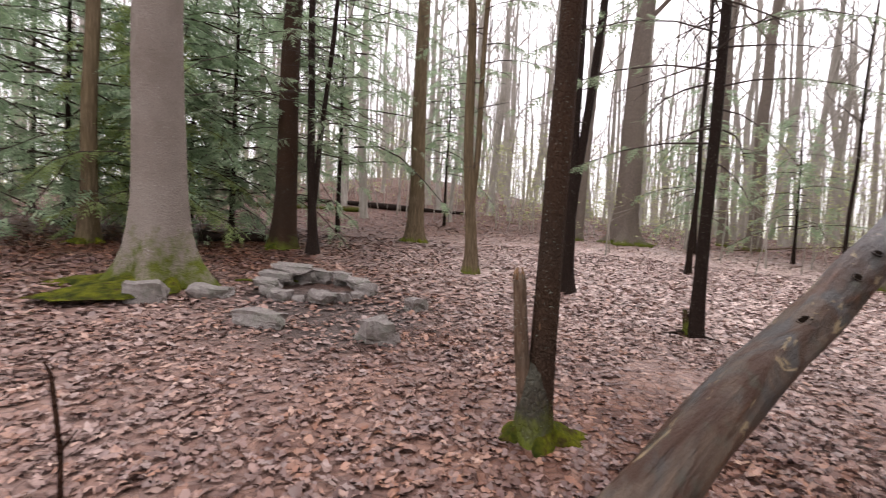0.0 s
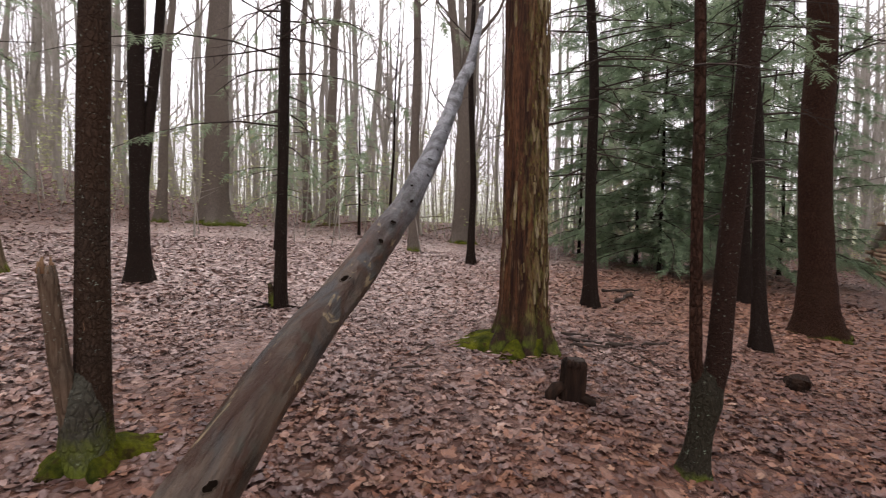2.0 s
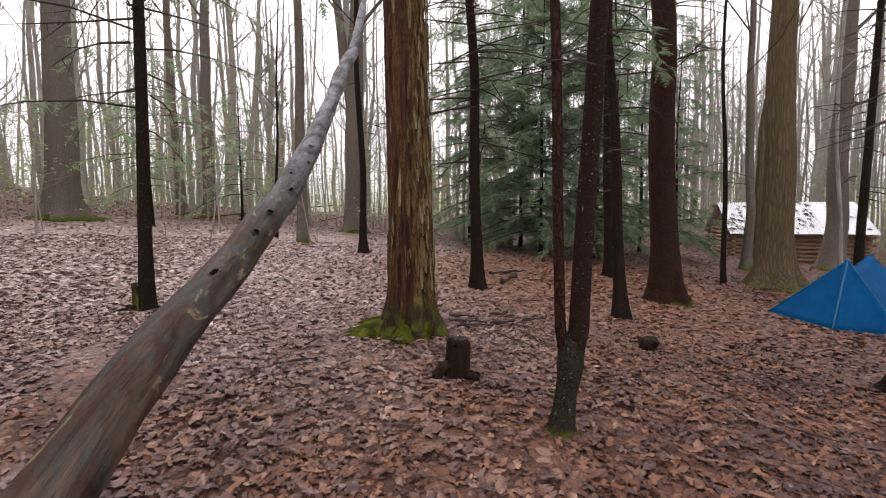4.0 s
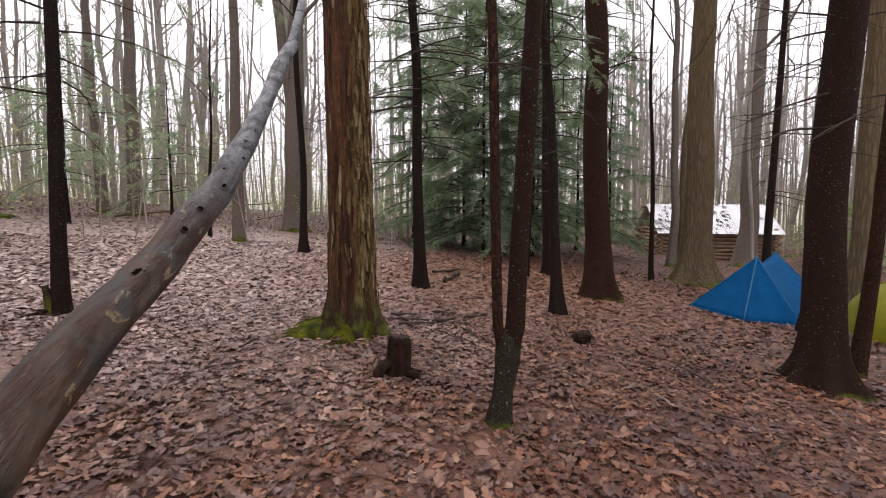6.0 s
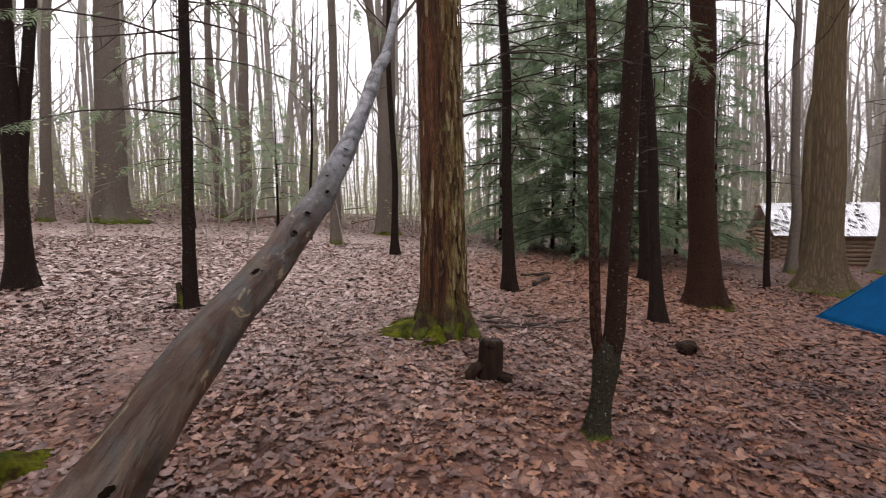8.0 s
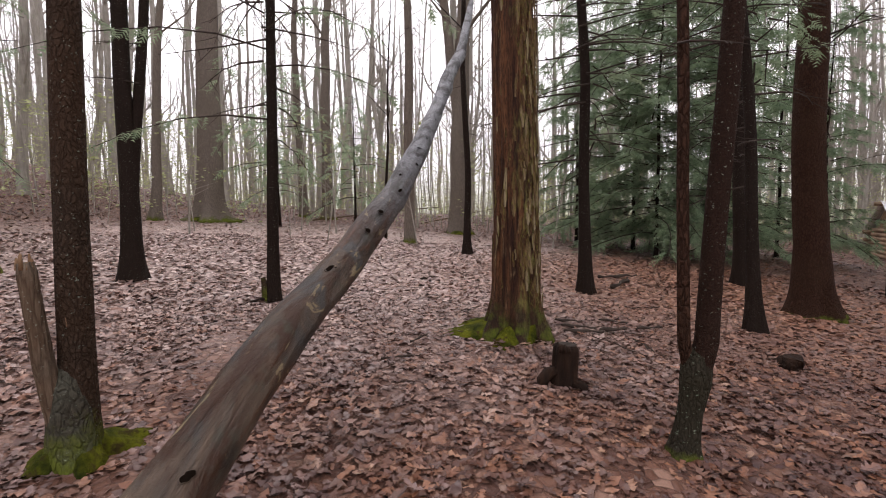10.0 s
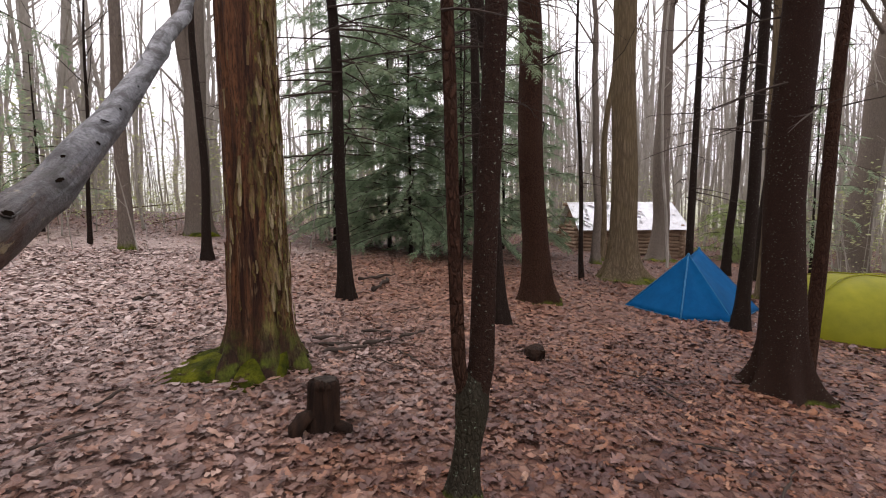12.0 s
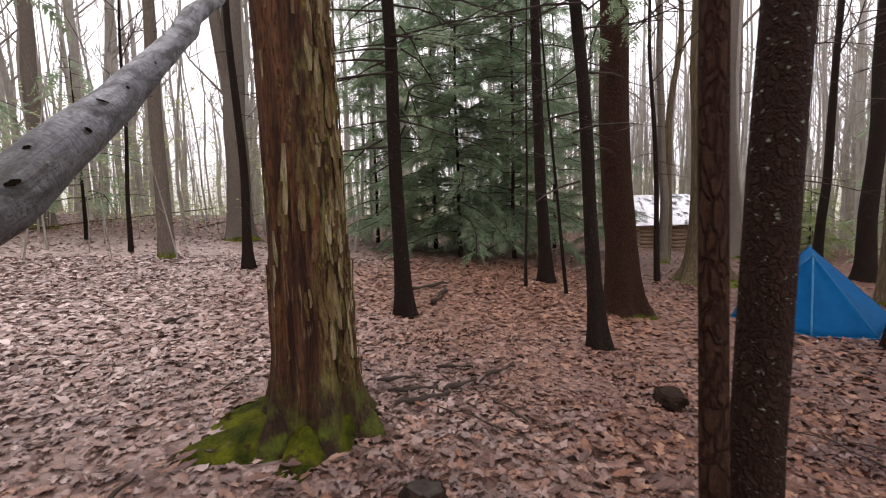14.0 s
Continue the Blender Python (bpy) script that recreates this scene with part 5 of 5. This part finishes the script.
def build_yellow_tent():
    x, y = 9.15, -4.25
    t = thing("dome_tent", "yellow-green dome tent with a dark groundsheet edge", "tent", x, y, turn=-4)
    g = Geo()
    n, rings = 40, 16
    for i in range(rings + 1):
        s = i / rings
        for j in range(n):
            a = 2 * math.pi * j / n
            sq = (abs(math.cos(a)) ** 3 + abs(math.sin(a)) ** 3) ** (-1 / 3)
            d = math.cos(s * math.pi / 2) ** 0.62
            seam = 0.02 * math.cos(4 * a) * math.sin(s * math.pi)
            g.v.append((1.0 * d * sq * math.cos(a), 1.18 * d * sq * math.sin(a), 0.06 + 0.86 * math.sin(s * math.pi / 2) ** 1.05 + seam))
    g.f = [(i * n + j, i * n + (j + 1) % n, (i + 1) * n + (j + 1) % n, (i + 1) * n + j) for i in range(rings) for j in range(n)]
    part("flysheet", g, YELLOW, t, "taut yellow-green nylon flysheet")
    skirt = Geo()
    for i in range(2):
        for j in range(n):
            a = 2 * math.pi * j / n
            sq = (abs(math.cos(a)) ** 3 + abs(math.sin(a)) ** 3) ** (-1 / 3)
            skirt.v.append(((0.97 + 0.02 * i) * sq * math.cos(a), (1.15 + 0.02 * i) * sq * math.sin(a), 0.075 - 0.12 * i))
    skirt.f = [(j, (j + 1) % n, n + (j + 1) % n, n + j) for j in range(n)]
    part("groundsheet", skirt, TENT_FLOOR, t, "dark brown groundsheet edge")
    for a in (0.785, 2.356):
        pole = Geo()
        pts = []
        for k in range(21):
            s = -1 + 2 * k / 20
            d = abs(math.cos((1 - abs(s)) * math.pi / 2)) ** 0.62 * (1 if s > 0 else -1)
            sq = (abs(math.cos(a)) ** 3 + abs(math.sin(a)) ** 3) ** (-1 / 3)
            pts.append((1.0 * d * sq * math.cos(a), 1.18 * d * sq * math.sin(a), 0.075 + 0.86 * math.sin((1 - abs(s)) * math.pi / 2) ** 1.05))
        pole.tube(pts, [0.012] * 21, 6, False)
        part("pole_sleeve", pole, YELLOW, t, "raised seam over a curved pole")


build_yellow_tent()

# ---- log cabin ----


def build_cabin():
    """A low log shelter: back wall towards the camp, rusty-patched tin roof."""
    ax, ay, bx, by = 25.3, -0.8, 26.7, -5.75
    turn = math.degrees(math.atan2(by - ay, bx - ax))
    mx, my = (ax + bx) / 2, (ay + by) / 2
    z = min(ground_z(ax, ay), ground_z(bx, by)) - 0.02
    w, deep, wall_h, n = math.hypot(bx - ax, by - ay), 3.2, 1.62, 9
    t = thing("log_cabin", "low log cabin with a shiny corrugated tin roof", "cabin", mx, my, z, turn=turn)

    def log(length, r, seed):
        g = Geo()
        pts = [(length * (i / 8 - 0.5), 0.012 * math.sin(seed + i), 0.01 * math.cos(seed * 2 + i)) for i in range(9)]
        g.tube(pts, [r * (1 + 0.05 * math.sin(seed + i * 2)) for i in range(9)], 10)
        return g.mesh("log", CABIN_LOG)

    front = part("wall", log(w, 0.02, 0), CHINK, t)
    front.matrix_basis = pose(0, 0, 0.1)
    step = wall_h / n
    longs = [log(w + 0.5, step * 0.53, s) for s in range(3)]
    shorts = [log(deep + 0.4, step * 0.53, s + 5) for s in range(3)]
    for i in range(n):
        for y in (0, deep):
            ob = part("log", longs[i % 3], None, front)
            ob.matrix_basis = pose(0.1 * math.sin(i * 3), y, step * (i + 0.5) - 0.1)
        for x in (-w / 2, w / 2):
            ob = part("log", shorts[i % 3], None, front)
            ob.matrix_basis = pose(x, deep / 2, step * (i + 1.0) - 0.1, 0, 0, 90)
    for x0, x1, y0, y1 in ((-w / 2, w / 2, -0.03, 0.03), (-w / 2, w / 2, deep - 0.03, deep + 0.03), (-w / 2 - 0.03, -w / 2 + 0.03, 0, deep), (w / 2 - 0.03, w / 2 + 0.03, 0, deep)):
        fill = Geo()
        b = 0
        fill.v += [(x, y, zz) for zz in (0.0, wall_h) for x, y in ((x0, y0), (x1, y0), (x1, y1), (x0, y1))]
        fill.f += [(b, b + 1, b + 5, b + 4), (b + 1, b + 2, b + 6, b + 5), (b + 2, b + 3, b + 7, b + 6), (b + 3, b, b + 4, b + 7), (b + 4, b + 5, b + 6, b + 7)]
        part("chinking", fill, CHINK, t, "dark filling between the logs", False)
    rise, over = 1.25, 0.45
    part("ridge_beam", log(w + 0.9, 0.09, 3), None, t).matrix_basis = pose(0, deep / 2, wall_h + rise - 0.12)
    lw = w + 0.5
    sheets = 9
    for side in (0, 1):
        for k in range(sheets):
            g = Geo()
            cols = 14
            for i in range(cols + 1):
                u = -lw / 2 + lw * (k + i / cols) / sheets + (0.02 if i == cols else 0)
                ridge = 0.016 * math.cos(i * math.pi) + (0.004 if k % 2 else 0)
                for s in (0, 1):
                    y = -over + (deep / 2 + over) * s if side == 0 else deep + over - (deep / 2 + over) * s
                    g.v.append((u, y, wall_h - 0.16 + (rise + 0.16) * s + ridge))
            g.f = [(2 * i, 2 * i + 2, 2 * i + 3, 2 * i + 1) for i in range(cols)]
            sheet = part("roof_sheet", g, TIN, t, smooth=False)
            m = sheet.modifiers.new("gauge", "SOLIDIFY")
            m.thickness = 0.006
    litter = Geo()
    rng = random.Random(3)
    for _ in range(110):
        u, s = rng.uniform(-lw / 2, lw * 0.2) if rng.random() < 0.8 else rng.uniform(-lw / 2, lw / 2), rng.random() ** 0.7
        c = Vector((u, -over + (deep / 2 + over) * s, wall_h - 0.16 + (rise + 0.16) * s + 0.025))
        a, q = rng.uniform(0, 6.28), rng.uniform(0.03, 0.10)
        e, f = Vector((math.cos(a), math.sin(a), 0)) * q, Vector((-math.sin(a), math.cos(a), 0)) * q * 0.7
        litter.quad(c - e - f, c + e - f + Vector((0, 0, 0.02)), c + e + f + Vector((0, 0, 0.04)), c - e + f + Vector((0, 0, 0.015)))
    part("roof_litter", litter, LEAF, t, "brown leaves lying on the tin", False)
    for x in (-w / 2, w / 2):
        gable = Geo()
        gable.tri(Vector((x, 0, wall_h - 0.1)), Vector((x, deep, wall_h - 0.1)), Vector((x, deep / 2, wall_h + rise - 0.1)))
        part("gable", gable, CABIN_LOG, t, smooth=False)


build_cabin()

# ---- far woods, undergrowth ----


def build_far_woods():
    rng = random.Random(77)
    trunks = Geo()
    made = 0
    while made < 1080:
        d = 18 + 60 * rng.random() ** 0.9
        a = radians(rng.uniform(-55, 150))
        x, y = d * math.cos(a), d * math.sin(a)
        if (19 < x < 31 and -9 < y < 3) or (d < 26 and rng.random() < 0.55):
            continue
        if made >= 760 and d < 30:
            continue
        if made >= 900:
            a = radians(rng.uniform(-42, 6))
            x, y = d * math.cos(a), d * math.sin(a)
            if x < 32:
                continue
        made += 1
        r = rng.choice((0.04, 0.05, 0.06, 0.08, 0.1, 0.13, 0.17, 0.22)) * rng.uniform(0.8, 1.2)
        h = rng.uniform(13, 21)
        base = Vector((x, y, ground_z(x, y) - 0.1))
        lx, ly, seed = rng.gauss(0, 0.03), rng.gauss(0, 0.03), rng.random() * 90
        pts = [base + Vector((lx * z + 0.5 * noise.noise((seed, z * 0.18, 0)), ly * z + 0.5 * noise.noise((0, seed, z * 0.18)), z)) for z in (0, 0.3, 2, 4, 6, 8, 10.5, h)]
        trunks.tube(pts, [r * 1.35, r * 1.05, r, r * 0.92, r * 0.84, r * 0.74, r * 0.6, r * 0.15], 7, False)
        rel = [p - Vector((0, 0, base.z)) for p in pts]
        for k in range(10):
            z = rng.uniform(3.0, h - 1)
            p = at_height(rel, z) + Vector((0, 0, base.z))
            b, n = rng.uniform(0, 6.28), rng.uniform(1.0, 3.4)
            o = Vector((math.cos(b), math.sin(b), 0))
            q = p + o * n * 0.4 + Vector((0, 0, n * 0.45))
            e = p + o * n * 0.65 + Vector((0, 0, n * 1.15))
            th = min(0.05, r * 0.35)
            trunks.tube([p, q, e], [th, th * 0.6, th * 0.15], 4, False)
            for _ in range(3):
                c = rng.uniform(0, 6.28)
                trunks.tube([q, q + Vector((math.cos(c), math.sin(c), rng.uniform(0.2, 1.4))) * n * 0.35], [max(0.012, th * 0.45), 0.005], 3, False)
    tagged(new("far_woods", trunks.mesh("far_woods", BARK_HAZED)), "dense bare grey trunks of the surrounding woods, paled for haze", "woods", kind="stuff")

    poles = Geo()
    made = 0
    while made < 1500:
        d = 13 + 40 * rng.random()
        a = radians(rng.uniform(-55, 150))
        x, y = d * math.cos(a), d * math.sin(a)
        if (8 < x < 30 and -9 < y < 5) or (d < 17 and x < 4) or (d < 19 and rng.random() < 0.7):
            continue
        made += 1
        r, h = rng.uniform(0.008, 0.03), rng.uniform(1.5, 7)
        base = Vector((x, y, ground_z(x, y) - 0.05))
        lx, ly = rng.gauss(0, 0.1), rng.gauss(0, 0.1)
        poles.tube([base + Vector((lx * z * (1 + 0.2 * z / h), ly * z, z)) for z in (0, h * 0.3, h * 0.65, h)], [r, r * 0.8, r * 0.55, r * 0.15], 4, False)
        for _ in range(5):
            z, c, n = rng.uniform(0.3, 0.95) * h, rng.uniform(0, 6.28), rng.uniform(0.2, 0.8)
            p = base + Vector((lx * z * (1 + 0.2 * z / h), ly * z, z))
            poles.tube([p, p + Vector((math.cos(c), math.sin(c), rng.uniform(0.1, 1.2))) * n], [r * 0.4, r * 0.1], 3, False)
    tagged(new("saplings", poles.mesh("saplings", BARK_HAZED)), "thicket of thin bare saplings round the clearing, paled for haze", "saplings", kind="stuff")

    brush = Geo()
    for _ in range(8200):
        d = 17 + 42 * rng.random() ** 0.8
        a = radians(rng.uniform(-55, 150))
        x, y = d * math.cos(a), d * math.sin(a)
        if (8 < x < 30 and -9 < y < 3.5) or (d < 27 and a > radians(88)):
            continue
        base = Vector((x, y, ground_z(x, y) + rng.random() ** 1.3 * 4.2))
        for _ in range(17):
            c = base + Vector((rng.gauss(0, 0.45), rng.gauss(0, 0.45), abs(rng.gauss(0, 0.3))))
            b, q = rng.uniform(0, 6.28), rng.uniform(0.045, 0.095)
            e = Vector((math.cos(b), math.sin(b), rng.uniform(-0.4, 0.4))) * q
            f = Vector((-math.sin(b), math.cos(b), rng.uniform(-0.7, 0.7))) * q * 0.6
            brush.quad(c - e, c + f, c + e, c - f)
    tagged(new("undergrowth", brush.mesh("undergrowth", BRUSH, False)), "pale green undergrowth between the trunks, haze painted into its leaves", "undergrowth", kind="stuff")


build_far_woods()

# ---- fallen leaves ----


def leaf_shape(kind):
    """An oak leaf, a narrower lobed leaf or a plain oval one: stem, midrib and two lobed halves, curled."""
    widths = ((0.015, 0.07, 0.25, 0.08, 0.35, 0.10, 0.20, 0.015), (0.015, 0.10, 0.19, 0.07, 0.25, 0.08, 0.15, 0.015), (0.015, 0.14, 0.21, 0.20, 0.23, 0.15, 0.10, 0.01))[kind]
    at = (0.0, 0.16, 0.30, 0.38, 0.58, 0.66, 0.84, 1.0)
    curl, cup = (0.35, 0.5, 0.3)[kind], (0.16, 0.10, 0.20)[kind]
    v, f = [], []
    for i, (x, w) in enumerate(zip(at, widths)):
        z = curl * (x - 0.5) ** 2
        fore = 0.06 if i in (2, 4, 6) else 0.0
        v += [(x - 0.5 + fore, w, z + cup * (w / 0.36) ** 2), (x - 0.5, 0, z), (x - 0.5 + fore, -w, z + cup * 0.8 * (w / 0.36) ** 2)]
    for i in range(7):
        for j in range(2):
            f.append((3 * i + j, 3 * i + j + 1, 3 * i + j + 4, 3 * i + j + 3))
    return np.array(v, dtype=np.float32), np.array(f, dtype=np.int32)


def ground_z_all(x, y):
    r = np.hypot(x, y)
    k = np.where(r < 30, 1.0, (30 + 8 * np.tanh((r - 30) / 8)) / np.maximum(r, 1e-3))
    gx, gy = x * k, y * k
    hill = 3.2 * (np.maximum(0.0, gy - 15) / 23) ** 2.7 * np.exp(-(((gx + 3) / 13) ** 2))
    return 0.104 - 0.0256 * gx + 0.0756 * gy + hill + 0.10 * np.exp(-((gx - 4.6) ** 2 + (gy - 2.6) ** 2) / 9.68)


def scatter(x, y, size, shape, rs, lift=0.02, tip=0.3, curl=1.0):
    """All the leaves at x, y as one block of vertices and faces."""
    v, f = shape
    n = len(x)
    a, b, c = rs.uniform(0, 2 * np.pi, n), np.clip(rs.normal(0, tip, n), -0.9, 0.9), np.clip(rs.normal(0, tip, n), -0.9, 0.9)
    flip = rs.choice((-1.0, 1.0), n)
    p = v[None] * size[:, None, None]
    px, py, pz = p[..., 0], p[..., 1], p[..., 2] * flip[:, None] * rs.uniform(0.3, 1.6, n)[:, None] * curl
    pz = pz + size[:, None] * 0.10 * np.sin(px / size[:, None] * 8 + rs.uniform(0, 6, n)[:, None]) * np.sin(py / size[:, None] * 9 + rs.uniform(0, 6, n)[:, None]) + size[:, None] * curl * rs.normal(0, 0.35, n)[:, None] * (px / size[:, None]) * (py / size[:, None]) * 2
    pz = pz + px * np.tan(b)[:, None] * 0.6 + py * np.tan(c)[:, None] * 0.6
    ca, sa = np.cos(a)[:, None], np.sin(a)[:, None]
    out = np.stack([px * ca - py * sa + x[:, None], px * sa + py * ca + y[:, None], pz + (ground_z_all(x, y) + lift + rs.uniform(0, 0.018, n))[:, None]], -1)
    return out.reshape(-1, 3), (f[None] + (np.arange(n) * len(v))[:, None, None]).reshape(-1, 4)


def leaf_mesh(name, blocks):
    vs, fs, at = [], [], 0
    for v, f in blocks:
        vs.append(v)
        fs.append(f + at)
        at += len(v)
    v, f = np.concatenate(vs).astype(np.float32), np.concatenate(fs).astype(np.int32)
    m = bpy.data.meshes.new(name)
    m.vertices.add(len(v))
    m.vertices.foreach_set("co", v.ravel())
    m.loops.add(f.size)
    m.loops.foreach_set("vertex_index", f.ravel())
    m.polygons.add(len(f))
    m.polygons.foreach_set("loop_start", np.arange(0, f.size, 4, dtype=np.int32))
    m.polygons.foreach_set("use_smooth", np.ones(len(f), dtype=bool))
    m.materials.append(LEAF)
    m.update(calc_edges=True)
    m.validate()
    return m


def keep(x, y):
    """Where leaves lie: thin on the trodden soil round the fire."""
    soil = np.exp(-((x + 1.3) ** 2 + (y - 5.2) ** 2) / 2.2)
    fire = np.hypot((x + 1.62) / 0.62, (y - 6.05) / 0.5) < 1
    return (np.random.rand(len(x)) > soil * 0.85) & ~fire


def seen(x, y):
    """The half of the clearing that the walk looks over."""
    b = np.degrees(np.arctan2(y - 0.2, x - 0.5))
    return (b > -42) & (b < 148)


def build_leaves():
    rs = np.random.RandomState(4)
    near, middle, far = [], [], []
    for kind in range(3):
        n = 14500
        d, a = 5.6 * np.sqrt(rs.rand(n)), rs.uniform(0, 2 * np.pi, n)
        x, y = 1.3 + d * np.cos(a), 0.9 + d * np.sin(a)
        m = keep(x, y) & seen(x, y)
        near.append(scatter(x[m], y[m], rs.uniform(0.05, 0.125, m.sum()), leaf_shape(kind), rs, 0.004, 0.22, 0.55))
    ragged = (np.array([(-0.5, 0, 0), (-0.12, 0.26, 0.05), (-0.02, 0, -0.02), (-0.14, -0.24, 0.06), (0.5, 0, 0.03), (0.2, 0.24, 0.06), (0.18, -0.27, 0.05)], np.float32), np.array([(0, 3, 2, 1), (2, 3, 6, 4), (2, 4, 5, 1)], np.int32))
    for k in range(2):
        n = 36000
        d, a = 4.6 + 8.4 * rs.rand(n) ** 0.75, rs.uniform(radians(-45), radians(150), n)
        x, y = 1.0 + d * np.cos(a), 0.6 + d * np.sin(a)
        m = keep(x, y)
        middle.append(scatter(x[m], y[m], rs.uniform(0.06, 0.13, m.sum()), ragged, rs, 0.008, 0.25, 0.6))
    simple = (np.array([(-0.5, 0, 0), (0, 0.28, 0.08), (0.5, 0, 0.02), (0, -0.28, 0.07)], np.float32), np.array([(0, 1, 2, 3)], np.int32))
    n = 70000
    d, a = 11 + 22 * rs.rand(n) ** 0.75, rs.uniform(radians(-60), radians(150), n)
    x, y = 1 + d * np.cos(a), d * np.sin(a)
    m = keep(x, y)
    far.append(scatter(x[m], y[m], rs.uniform(0.07, 0.15, m.sum()), simple, rs, 0.015, 0.3))
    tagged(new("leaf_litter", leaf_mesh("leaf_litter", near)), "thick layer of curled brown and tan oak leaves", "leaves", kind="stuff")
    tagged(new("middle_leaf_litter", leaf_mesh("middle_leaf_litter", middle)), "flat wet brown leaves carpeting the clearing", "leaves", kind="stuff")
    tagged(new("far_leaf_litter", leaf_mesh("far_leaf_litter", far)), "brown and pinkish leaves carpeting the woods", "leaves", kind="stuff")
    rng = random.Random(9)
    meshes = []
    for kind in range(3):
        v, f = leaf_shape(kind)
        m = bpy.data.meshes.new("leaf")
        m.from_pydata([tuple(map(float, p)) for p in v], [], [tuple(map(int, q)) for q in f])
        m.materials.append(LEAF)
        meshes.append(m)
    for _ in range(290):
        x, y = rng.uniform(1.2, 4.6), rng.uniform(-0.6, 3.0)
        ob = part("leaf", meshes[rng.randrange(3)], None, ground)
        s = rng.uniform(0.08, 0.14)
        ob.matrix_basis = pose(x, y, ground_z(x, y) + 0.04, rng.gauss(0, 7), rng.gauss(0, 7), rng.uniform(0, 360)) @ Matrix.Diagonal((s, s, s, 1))


build_leaves()
